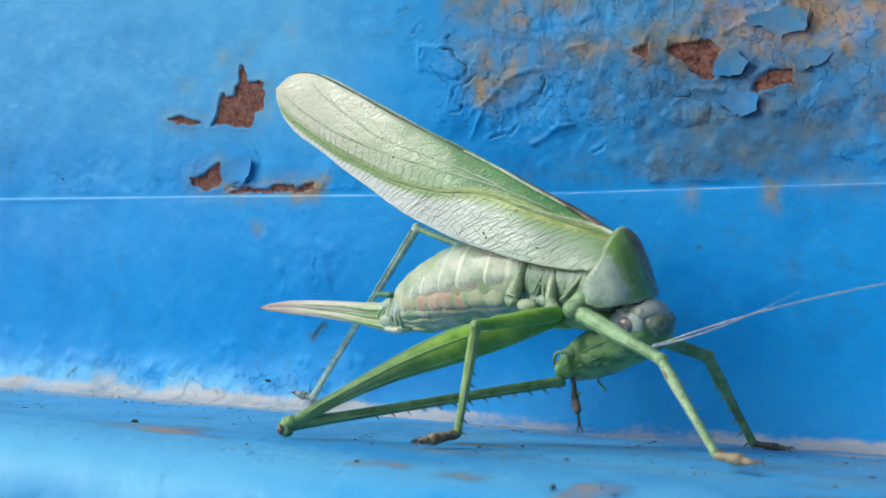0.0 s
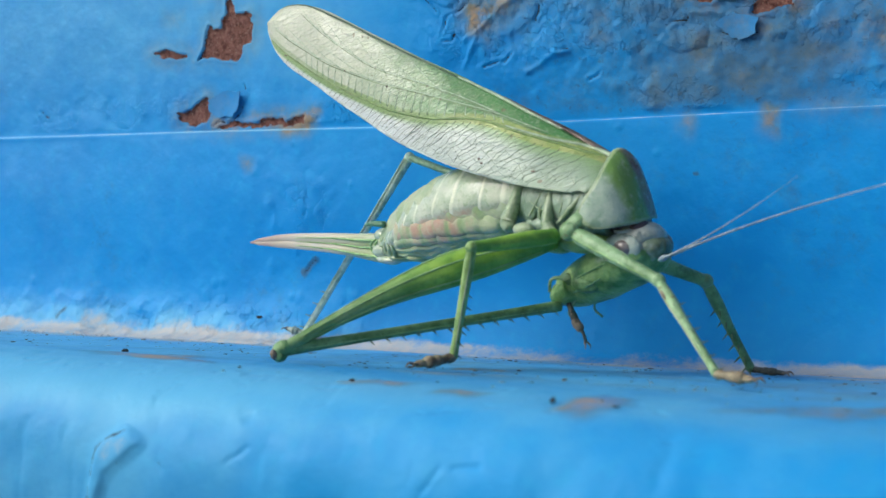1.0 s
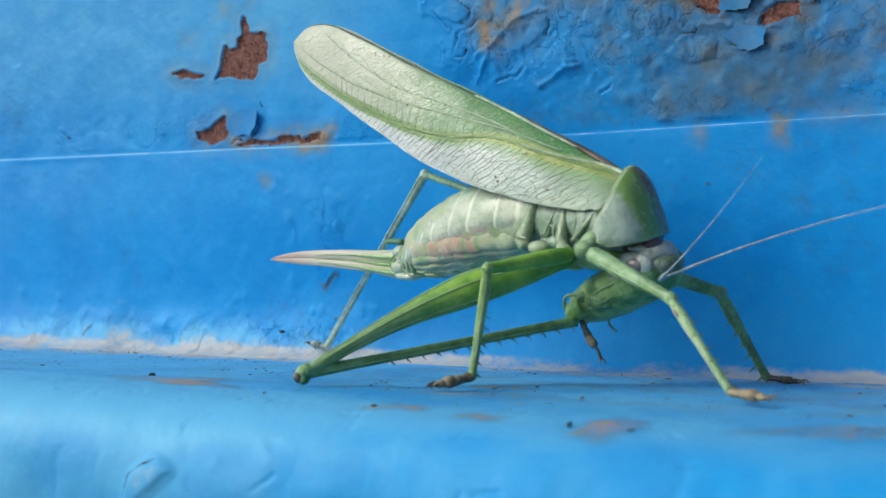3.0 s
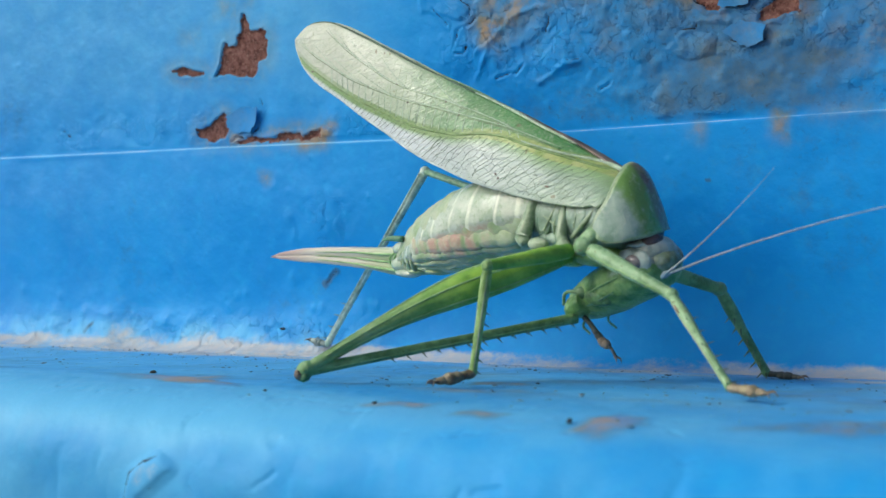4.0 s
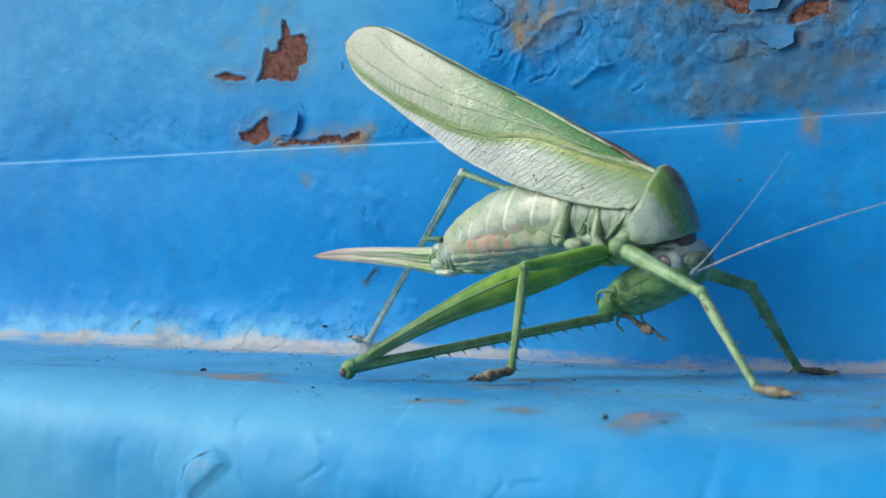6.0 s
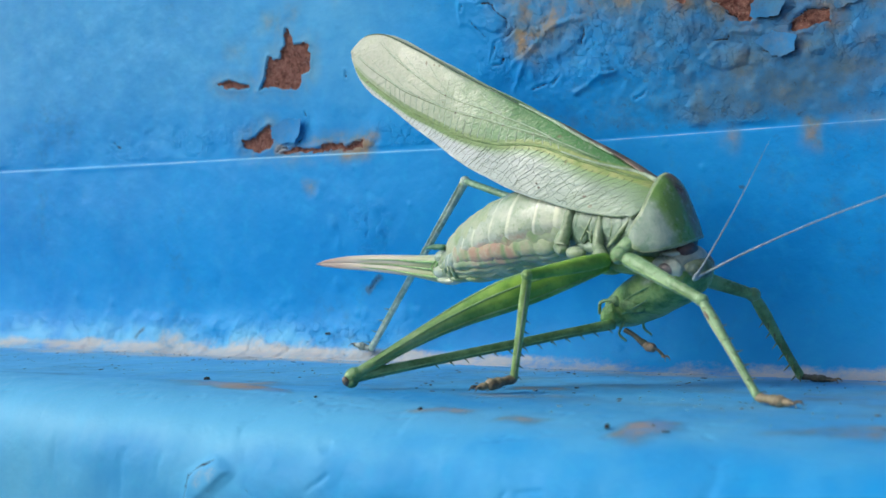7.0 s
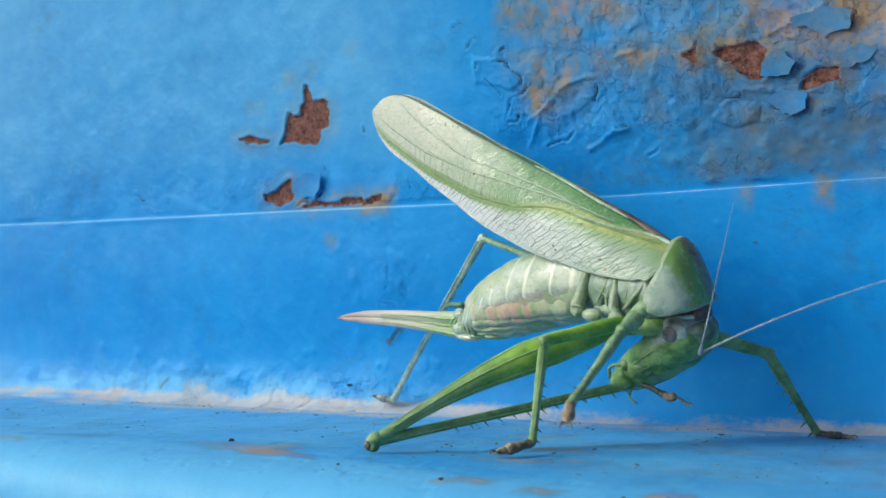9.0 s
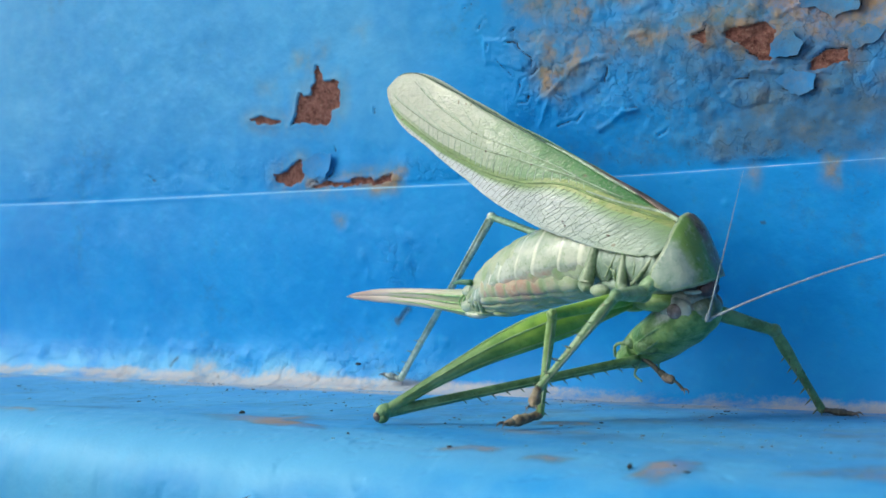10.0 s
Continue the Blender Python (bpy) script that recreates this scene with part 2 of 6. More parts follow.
def wing_material():
    m = Nodes("wing_membrane")
    along, field = m.attr("along"), m.attr("field")
    co = m.coords()
    green, pale = (0.07, 0.235, 0.07), (0.47, 0.53, 0.42)
    blot = m.math("MULTIPLY", m.math("SUBTRACT", m.noise(260.0, 4.0, vector=co), 0.5), 0.35)
    upper = m.mix(m.span(m.math("ADD", along, blot), 0.28, 0.84), green, pale)
    upper = m.mix(m.span(m.noise(1500.0, 4.0, 0.7, co), 0.46, 0.66, 0.0, 0.35), upper, (0.26, 0.36, 0.20))
    upper = m.mix(m.span(m.noise(2600.0, 3.0, 0.6, co), 0.55, 0.68, 0.0, 0.35), upper, (0.55, 0.60, 0.48))
    lower = m.mix(m.span(m.math("ADD", along, blot), -0.05, 0.3), (0.24, 0.36, 0.24), m.mix(m.span(along, 0.2, 0.6), (0.38, 0.48, 0.43), (0.56, 0.64, 0.64)))
    lower = m.mix(m.span(field, -0.35, m.span(along, 0.2, 0.65, -2.1, -1.0)), (0.24, 0.40, 0.17), lower)
    colour = m.mix(m.span(field, -0.25, 0.25), lower, upper)
    # net of fine veins
    wave = m.math("MULTIPLY", m.noise(180.0, 3.0, vector=co), 1.1)
    across = m.math("ADD", m.math("ADD", m.math("MULTIPLY", along, 58.4), m.math("MULTIPLY", field, 1.1)), wave)
    flat = m.node("ShaderNodeCombineXYZ", X=across, Y=m.math("MULTIPLY", field, 0.33), Z=0.0).outputs[0]
    net = m.tree.nodes.new("ShaderNodeTexVoronoi")
    net.feature = "DISTANCE_TO_EDGE"
    m.put(net.inputs["Vector"], flat)
    net.inputs["Scale"].default_value = 1.6
    line = m.span(net.outputs["Distance"], 0.085, 0.02)
    small = m.tree.nodes.new("ShaderNodeTexVoronoi")
    small.feature = "DISTANCE_TO_EDGE"
    m.put(small.inputs["Vector"], m.node("ShaderNodeCombineXYZ", X=m.math("MULTIPLY", along, 58.4), Y=field, Z=0.0).outputs[0])
    small.inputs["Scale"].default_value = 1.9
    hair = m.span(small.outputs["Distance"], 0.08, 0.02)
    strong = m.span(field, -0.4, -1.3, 0.0, 0.16)
    colour = m.mix(m.math("MULTIPLY", line, strong), colour, (0.10, 0.14, 0.10))
    colour = m.mix(m.math("MULTIPLY", hair, m.span(along, 0.1, 0.6, 0.06, 0.14)), colour, (0.52, 0.60, 0.47))
    # yellow-green band along the main vein
    band = m.math("MULTIPLY", m.span(m.math("ABSOLUTE", field), 0.7, 0.45), m.span(along, 1.02, 0.95))
    colour = m.mix(m.math("MULTIPLY", band, m.span(along, 0.9, 0.7, 0.45, 0.9)), colour, m.mix(m.span(along, 0.28, 0.42), m.mix(m.span(m.noise(700.0, 3.0, vector=co), 0.35, 0.65), (0.24, 0.35, 0.10), (0.40, 0.46, 0.18)), (0.155, 0.27, 0.09)))
    speck = m.span(m.noise(480.0, 2.0, vector=co), 0.71, 0.74, 0.0, 0.7)
    colour = m.mix(speck, colour, (0.16, 0.13, 0.07))
    height = m.math("ADD", m.math("MULTIPLY", line, 0.5), m.math("MULTIPLY", hair, 0.16))
    return m.done(colour, m.span(m.noise(700.0, vector=co), 0.3, 0.7, 0.27, 0.44), m.bump(height, 0.00014, 0.8), sheer=0.1)


MAT_WING = wing_material()
MAT_VEIN = skin("wing_vein", (0.19, 0.29, 0.09), (0.30, 0.38, 0.14), 1200, 0.45)
MAT_VEIN_BRANCH = skin("branch_vein", (0.13, 0.19, 0.08), (0.29, 0.36, 0.19), 900, 0.45)
MAT_VEIN_PALE = skin("pale_vein", (0.44, 0.52, 0.34), (0.55, 0.62, 0.45), 1200, 0.45)
MAT_VEIN_DARK = skin("dark_vein", (0.085, 0.13, 0.08), (0.14, 0.19, 0.12), 1200, 0.6)
MAT_RIM_WHITE = skin("white_rim", (0.58, 0.64, 0.62), (0.70, 0.75, 0.72), 1200, 0.4)
MAT_DORSAL = skin("brown_wing_edge", (0.10, 0.055, 0.045), (0.21, 0.14, 0.11), 700, 0.5)
MAT_LEG = skin("green_leg", (0.14, 0.27, 0.08), (0.24, 0.38, 0.15), 1100, 0.4)
MAT_LEG_PALE = skin("pale_green_leg", (0.22, 0.37, 0.15), (0.36, 0.49, 0.26), 900, 0.4, spots=(0.17, 0.20, 0.09))
MAT_TIBIA_FAR = skin("pale_tibia", (0.50, 0.62, 0.46), (0.68, 0.76, 0.62), 1000, 0.4)
MAT_LEG_MID = skin("yellow_green_leg", (0.24, 0.38, 0.09), (0.38, 0.51, 0.19), 1000, 0.4)
MAT_LEG_FAR = skin("dull_green_leg", (0.23, 0.40, 0.23), (0.36, 0.53, 0.36), 1000, 0.45)


def femur_material():
    """Fresh green at the hip, duller and greyer towards the knee."""
    m = Nodes("fresh_green_femur")
    co = m.coords()
    far = m.tree.nodes.new("ShaderNodeSeparateXYZ")
    m.put(far.inputs[0], co)
    tone = m.noise(260.0, 5.0, 0.65, co)
    near_c = m.mix(m.span(tone, 0.36, 0.64), (0.09, 0.26, 0.03), (0.25, 0.46, 0.06))
    far_c = m.mix(m.span(tone, 0.36, 0.64), (0.12, 0.25, 0.08), (0.25, 0.39, 0.19))
    colour = m.mix(m.span(far.outputs[0], 0.010, 0.024), near_c, far_c)
    colour = m.mix(m.span(m.noise(1900.0, 3.0, vector=co), 0.6, 0.72, 0.0, 0.35), colour, (0.05, 0.12, 0.03))
    return m.done(colour, m.span(m.noise(600.0, vector=co), 0.3, 0.7, 0.3, 0.48), m.bump(m.noise(900.0, 5.0, vector=co), 0.00014), sheer=0.12)


MAT_FEMUR = femur_material()
MAT_RIDGE = skin("light_ridge", (0.26, 0.43, 0.13), (0.36, 0.51, 0.22), 900, 0.4)
MAT_TARSUS = skin("brown_tarsus", (0.12, 0.085, 0.06), (0.30, 0.20, 0.14), 1500, 0.5)
MAT_TARSUS_DARK = skin("dark_tarsus", (0.04, 0.05, 0.038), (0.095, 0.09, 0.065), 1500, 0.5)
MAT_OCHRE = skin("ochre_tarsus", (0.22, 0.13, 0.07), (0.41, 0.29, 0.175), 1500, 0.45)
MAT_COXA = skin("cream_green_coxa", (0.27, 0.36, 0.20), (0.42, 0.45, 0.30), 700, 0.4)
MAT_PLEURA = skin("grey_green_flank", (0.21, 0.30, 0.21), (0.36, 0.42, 0.33), 500, 0.38)
MAT_CERCUS = skin("green_cercus", (0.10, 0.26, 0.14), (0.18, 0.36, 0.2), 1200, 0.45)
MAT_EYE = skin("eye", (0.24, 0.17, 0.16), (0.36, 0.29, 0.28), 1500, 0.19, 0.00001, 0.0)
MAT_HEADSKIN = skin("lilac_grey_skin", (0.30, 0.34, 0.30), (0.46, 0.49, 0.44), 700, 0.4)
MAT_NAPE = skin("dark_nape", (0.07, 0.04, 0.045), (0.16, 0.10, 0.10), 600, 0.4)
MAT_ANTENNA = skin("antenna", (0.28, 0.30, 0.34), (0.40, 0.42, 0.46), 1500, 0.5)
MAT_PALP = skin("palp", (0.14, 0.26, 0.10), (0.24, 0.36, 0.18), 1500, 0.45)
MAT_DARK_LIP = skin("dark_mouthpart", (0.06, 0.05, 0.04), (0.14, 0.10, 0.07), 1500, 0.4)
MAT_GRIT = skin("grit", (0.05, 0.085, 0.12), (0.16, 0.17, 0.17), 1500, 0.9, 0.0002, 0.0)
MAT_CRUMB = skin("dirt", (0.025, 0.025, 0.026), (0.09, 0.072, 0.06), 1500, 0.9, 0.0002, 0.0)


def tergite_material():
    m = Nodes("tergite")
    co = m.coords()
    rear = m.attr("rear")
    low = m.attr("low")
    tone = m.mix(m.span(m.noise(330.0, 4.0, vector=co), 0.35, 0.65), (0.31, 0.41, 0.31), (0.47, 0.54, 0.44))
    tone = m.mix(m.span(low, 0.6, 0.1, 0.0, 0.5), tone, (0.22, 0.35, 0.15))
    tone = m.mix(m.span(low, 0.85, 1.0, 0.0, 0.5), tone, (0.40, 0.40, 0.27))
    tone = m.mix(m.span(m.noise(1400.0, 4.0, 0.65, co), 0.5, 0.68, 0.0, 0.4), tone, (0.13, 0.25, 0.10))
    tone = m.mix(m.span(m.math("ADD", m.attr("pink"), m.math("MULTIPLY", m.math("SUBTRACT", m.noise(800.0, 5.0, 0.65, co), 0.5), 1.1)), 0.2, 0.85, 0.0, 0.8), tone, (0.46, 0.27, 0.20))
    wet = m.span(rear, 0.84, 0.93)
    colour = m.mix(m.math("MULTIPLY", wet, m.span(m.noise(240.0, 3.0, vector=co), 0.3, 0.6, 0.45, 0.95)), tone, (0.62, 0.69, 0.55))
    return m.done(colour, m.span(m.noise(500.0, vector=co), 0.3, 0.7, 0.15, 0.28), m.bump(m.noise(700.0, 5.0, 0.6, co), 0.0002, 0.7), sheer=0.15)


MAT_TERGITE = tergite_material()


def flank_fold_material():
    m = Nodes("soft_flank")
    co = m.coords()
    pink_zone, low = m.attr("pink"), m.attr("low")
    cream = m.mix(m.span(m.noise(300.0, 4.0, vector=co), 0.35, 0.65), (0.23, 0.34, 0.17), (0.38, 0.45, 0.30))
    blot = m.math("MULTIPLY", m.math("SUBTRACT", m.noise(380.0, 5.0, 0.65, co), 0.5), 1.3)
    colour = m.mix(m.span(m.math("ADD", pink_zone, blot), 0.3, 0.8, 0.0, 0.85), cream, m.mix(m.span(m.noise(700.0, 3.0, vector=co), 0.4, 0.65), (0.45, 0.27, 0.21), (0.46, 0.38, 0.28)))
    colour = m.mix(m.span(m.noise(900.0, 2.0, vector=co), 0.62, 0.72, 0.0, 0.4), colour, (0.50, 0.54, 0.38))
    height = m.math("ADD", m.noise(300.0, 4.0, vector=co), m.math("MULTIPLY", m.noise(900.0, 3.0, vector=co), 0.25))
    return m.done(colour, 0.42, m.bump(height, 0.0005, 0.6), sheer=0.25)


MAT_FOLD = flank_fold_material()


def ovipositor_material():
    m = Nodes("ovipositor_shell")
    co = m.coords()
    along = m.attr("along")
    tone = m.mix(m.span(along, 0.05, 0.4), (0.30, 0.40, 0.20), (0.46, 0.45, 0.37))
    tone = m.mix(m.span(along, 0.55, 0.95, 0.0, 0.75), tone, (0.30, 0.20, 0.17))
    tone = m.mix(m.span(along, 0.93, 1.0), tone, (0.13, 0.08, 0.07))
    streak = m.node("ShaderNodeMapping", Scale=(60.0, 900.0, 900.0))
    m.put(streak.inputs["Vector"], co)
    lines = m.noise(1.6, 4.0, vector=streak.outputs[0])
    tone = m.mix(m.span(lines, 0.45, 0.7, 0.0, 0.4), tone, (0.58, 0.60, 0.53))
    return m.done(tone, 0.32, m.bump(lines, 0.00008), sheer=0.1)


MAT_OVI = ovipositor_material()


def pronotum_material():
    m = Nodes("pronotum_shell")
    co = m.coords()
    side, rim = m.attr("side"), m.attr("rim")
    blot = m.math("MULTIPLY", m.math("SUBTRACT", m.noise(420.0, 4.0, vector=co), 0.5), 0.35)
    s = m.math("ADD", side, blot)
    disc = m.mix(m.span(m.noise(600.0, 4.0, vector=co), 0.4, 0.62), (0.16, 0.09, 0.065), (0.17, 0.19, 0.09))
    green = (0.13, 0.27, 0.07)
    lobe = m.mix(m.span(m.noise(500.0, 4.0, vector=co), 0.35, 0.65), (0.20, 0.32, 0.24), (0.33, 0.44, 0.36))
    colour = m.mix(m.span(s, 0.10, 0.24), disc, green)
    colour = m.mix(m.span(s, 0.42, 0.58), colour, lobe)
    colour = m.mix(m.span(rim, 0.9, 0.97, 0.0, 0.7), colour, (0.30, 0.41, 0.22))
    colour = m.mix(m.span(m.noise(1500.0, 3.0, vector=co), 0.56, 0.68, 0.0, 0.35), colour, (0.45, 0.52, 0.45))
    return m.done(colour, m.span(m.noise(500.0, vector=co), 0.35, 0.65, 0.24, 0.42), m.bump(m.noise(420.0, 5.0, vector=co), 0.0004, 0.7), sheer=0.1)


MAT_PRONOTUM = pronotum_material()


def head_material():
    m = Nodes("head_shell")
    co = m.coords()
    face, crown = m.attr("face"), m.attr("crown")
    blot = m.math("MULTIPLY", m.math("SUBTRACT", m.noise(420.0, 4.0, vector=co), 0.5), 0.4)
    green = m.mix(m.span(m.noise(500.0, 4.0, vector=co), 0.35, 0.65), (0.06, 0.19, 0.04), (0.22, 0.39, 0.13))
    green = m.mix(m.span(m.noise(230.0, 3.0, vector=co), 0.52, 0.68, 0.0, 0.5), green, (0.33, 0.45, 0.17))
    lilac = m.mix(m.span(m.noise(700.0, 4.0, vector=co), 0.35, 0.65), (0.25, 0.32, 0.28), (0.42, 0.48, 0.43))
    dark = m.mix(m.span(m.noise(600.0, 4.0, vector=co), 0.4, 0.6), (0.055, 0.03, 0.035), (0.15, 0.09, 0.09))
    colour = m.mix(m.span(m.math("ADD", face, blot), 0.30, 0.44), lilac, green)
    colour = m.mix(m.span(m.math("ADD", crown, blot), 0.5, 0.72), colour, dark)
    return m.done(colour, 0.35, m.bump(m.noise(420.0, 6.0, vector=co), 0.0008), sheer=0.08)


MAT_HEAD = head_material()


def ground_material():
    m = Nodes("bounce_ground")
    co = m.coords()
    tone = m.mix(m.span(m.noise(3.0, 6.0, vector=co), 0.3, 0.7), (0.16, 0.14, 0.11), (0.28, 0.25, 0.21))
    return m.done(tone, 0.9, m.bump(m.noise(40.0, 5.0, vector=co), 0.01))


MAT_GROUND = ground_material()

# ---------------------------------------------------------------- the painted steel (mm)
def spaced(*spans):
    """Rising positions: (start, end, step) one after another."""
    out = []
    for a, b, s in spans:
        out += list(np.arange(a, b - 1e-6, s))
    out.append(spans[-1][1])
    return np.array(out)


XS = spaced((-420, -130, 14), (-130, -112, 1.2), (-112, -66, 0.4), (-66, 48, 0.22), (48, 64, 0.4), (64, 80, 1.5), (80, 320, 14))

# profile of the pressed sheet from top to bottom: depth y, height z
UPPER = np.array([(0.0, z) for z in spaced((30.95, 53, 0.22), (53, 66, 0.4), (66, 92, 1.2), (92, 300, 12))[::-1]])
CREASE = smooth_through([(0, 30.95), (-0.1, 30.86), (-0.34, 30.79), (-0.5, 30.66), (-0.54, 30.2)], 12)[1:]
LOWER = smooth_through([(-0.54, 30.2), (-0.9, 26), (-1.3, 21), (-1.2, 15), (-1.1, 10), (-1.5, 6.5), (-2.7, 3.2), (-4.2, 1.2), (-6.5, 0.6)], 112)[1:]
SHELF = smooth_through([(-6.5, 0.6), (-12, 1.4), (-25, 3.2), (-40, 5.3), (-52, 7.0), (-58, 7.7), (-62, 7.7), (-65, 6.7), (-67, 4.6), (-68.2, 1.5), (-68.6, -4), (-68.4, -14)], 210)
FRONT = np.array([(-68.4, z) for z in spaced((-619, -44, 25), (-44, -14, 1.0))[::-1]])
WALL_PROFILE = np.vstack([UPPER, CREASE, LOWER])
LEDGE_PROFILE = np.vstack([SHELF, FRONT[1:]])

FILMS, CRACKS, RIDGES, BARE = [], [], [], []


def film(dense, fade, *outline_pts):
    FILMS.append((outline_pts, dense, fade))


film(0.95, 1.6, (-3.2, 65.9), (0.1, 65.4), (-0.9, 58.2), (-3.3, 58.0))
film(0.78, 2.6, (-8.2, 52.2), (-0.8, 51.4), (13.5, 51.3), (19.9, 52.4), (21.3, 57.6), (26.4, 58.3), (26.3, 56.4), (24.0, 52.4), (32.1, 50.4), (37.9, 47.4), (41.5, 47.9), (40.5, 46.2), (37.5, 40.6), (34.3, 41.4), (26.4, 44.0), (23.0, 45.8), (16.4, 47.4), (7.6, 46.9), (-2.2, 42.5), (-5.1, 43.8), (-5.4, 48.2))
film(0.95, 1.3, (-9.1, 59.4), (-6.3, 59.0), (-6.6, 56.3), (-9.1, 56.7))
film(0.95, 1.4, (-0.3, 58.1), (2.7, 57.5), (3.9, 54.5), (1.8, 54.0))
film(1, 1.1, (28.7, 56.3), (31.3, 55.9), (31.4, 54.0), (29.0, 54.3))
film(0.95, 1.2, (9.5, 50.0), (13.4, 49.8), (13.8, 48.1), (10.0, 48.2))
film(1, 1.3, (-4.3, 46.2), (-0.1, 46.0), (-0.9, 42.9), (-4.0, 42.7))
film(0.62, 1.8, (20.9, 36.7), (22.4, 36.6), (22.2, 32.7), (20.9, 32.8))
film(0.6, 3, (40.3, 51.6), (48.8, 50.9), (48.6, 47.1), (40.6, 48.0))
film(0.7, 2.6, (-7.4, 67.7), (5.1, 65.6), (4.6, 59.5), (-0.1, 52.9), (-8.0, 54.4))
film(0.95, 1, (34.9, 30.9), (36.7, 30.8), (36.3, 28.3), (34.9, 28.3))
film(0.72, 1.2, (24.8, 30.9), (26.1, 30.8), (25.7, 28.7), (24.7, 28.7))
film(1, 0.9, (35.4, 47.0), (37.4, 47.3), (38.2, 45.5), (35.0, 45.2))
film(1, 1, (34.4, 42.8), (37.1, 41.8), (36.8, 40.5), (34.3, 40.9))
film(0.7, 2, (14.2, 45.7), (16.2, 44.5), (16.0, 41.5), (13.9, 41.7))
film(0.62, 2.2, (40.5, 31.8), (47.8, 31.4), (47.7, 30.3), (40.5, 30.8))
film(0.75, 1.6, (18.6, 48.2), (23.0, 45.3), (29.3, 43.3), (33.1, 44.3), (38.1, 43.8), (37.9, 48.3), (31.6, 50.5), (23.4, 50.6))
film(0.8, 1.6, (-51.6, 53.5), (-47.8, 53.2), (-48.2, 50.4), (-51.9, 50.5))
film(0.62, 1.4, (-45.7, 54.2), (-43.3, 54.2), (-43.9, 51.8), (-46.0, 51.7))
film(0.55, 2, (-59.3, 49.6), (-55.1, 48.9), (-55.7, 47.0), (-59.6, 47.7))
film(0.55, 1.6, (-38.3, 56.3), (-36.0, 56.7), (-37.0, 54.4))
film(1.0, 1.2, (-50.0, 32.0), (-45.8, 32.4), (-42.5, 33.2), (-34.7, 33.4), (-29.6, 33.1), (-31.5, 31.0), (-44.3, 31.0))
film(0.82, 0.9, (-43.6, 26.1), (-41.4, 25.6), (-41.8, 24.6), (-43.4, 24.9))
CRACKS.append(((-15.1, 61.9), (-11.8, 62.6), (-8.5, 62.5), (-6.5, 63.6)))
CRACKS.append(((17.1, 59.9), (18.3, 58.8)))
CRACKS.append(((19.5, 57.8), (20.2, 55.6)))
CRACKS.append(((21.5, 57.3), (22.4, 58.4)))
CRACKS.append(((32.8, 50.6), (34.7, 50.6)))
CRACKS.append(((38.0, 49.8), (39.8, 49.9), (40.3, 51.6)))
CRACKS.append(((28.4, 44.7), (31.8, 44.9), (32.9, 46.2)))
CRACKS.append(((33.4, 44.2), (35.5, 45.2), (38.2, 45.1)))
CRACKS.append(((29.2, 41.4), (31.9, 39.8), (34.3, 40.7)))
CRACKS.append(((-10.8, 51.2), (-10.2, 51.9), (-8.8, 52.6)))
CRACKS.append(((-10.4, 50.8), (-8.4, 50.5), (-7.1, 48.9), (-6.1, 48.0), (-6.2, 46.9)))
CRACKS.append(((-5.0, 46.6), (-5.8, 46.0), (-8.1, 45.3), (-8.4, 43.8), (-8.7, 42.6), (-8.7, 41.9), (-7.2, 41.8), (-6.7, 42.6)))
CRACKS.append(((-10.6, 44.0), (-10.8, 42.4), (-10.6, 41.1)))
CRACKS.append(((-8.8, 39.7), (-8.8, 39.2)))
CRACKS.append(((-11.9, 48.4), (-10.8, 47.5), (-9.6, 46.1)))
CRACKS.append(((-13.1, 51.0), (-13.3, 50.0)))
CRACKS.append(((-2.2, 38.3), (-0.9, 38.7), (0.9, 38.7), (1.7, 39.7)))
CRACKS.append(((5.5, 47.0), (5.7, 45.2), (5.2, 43.8)))
CRACKS.append(((-17.3, 56.5), (-15.9, 57.2)))
CRACKS.append(((-15.0, 53.1), (-14.3, 54.2), (-13.5, 54.4)))
CRACKS.append(((13.0, 35.9), (14.1, 36.3), (14.7, 37.3)))
CRACKS.append(((8.5, 39.75), (9.9, 39.8)))
CRACKS.append(((22.6, 48.6), (24.1, 47.2), (25.6, 46.1), (27.4, 44.6)))
CRACKS.append(((18.4, 48.7), (20.2, 49.4), (20.3, 50.2)))
CRACKS.append(((23.6, 42.5), (25.5, 42.5), (25.9, 43.6)))
CRACKS.append(((23.3, 39.9), (24.2, 39.6)))
RIDGES.append(((4.3, 37.2), (6.4, 38.3), (8.5, 39.5), (9.9, 39.5)))
RIDGES.append(((-5.3, 41.8), (-2.8, 43.1), (-1.7, 44.3), (0.9, 46.2), (3.8, 47.1), (5.1, 47.1)))
RIDGES.append(((-5.1, 38.3), (-3.2, 42.2)))
RIDGES.append(((8.9, 49.3), (11.7, 49.9)))
RIDGES.append(((-4.7, 48.6), (-0.7, 45.3)))
RIDGES.append(((23.2, 41.4), (26.4, 43.5), (29.8, 43.2)))
RIDGES.append(((29.7, 50.3), (33.6, 51.2), (36.4, 52.6)))
RIDGES.append(((36.5, 54.9), (40.1, 55.5), (42.3, 54.7)))
BARE.append(((-46.8, 50.6), (-46.1, 50.7), (-45.3, 48.2), (-44.3, 48.3), (-42.3, 48.3), (-41.9, 47.9), (-42.5, 46.8), (-41.8, 46.2), (-42.2, 44.4), (-42.5, 43.5), (-44.0, 43.4), (-44.4, 41.7), (-45.4, 40.9), (-51.9, 41.9), (-53.6, 41.3), (-52.2, 42.4), (-51.2, 44.3), (-50.9, 46.7), (-50.2, 46.7), (-50.0, 46.2), (-48.2, 46.3), (-48.1, 47.4), (-47.1, 48.0), (-47.2, 49.9)))
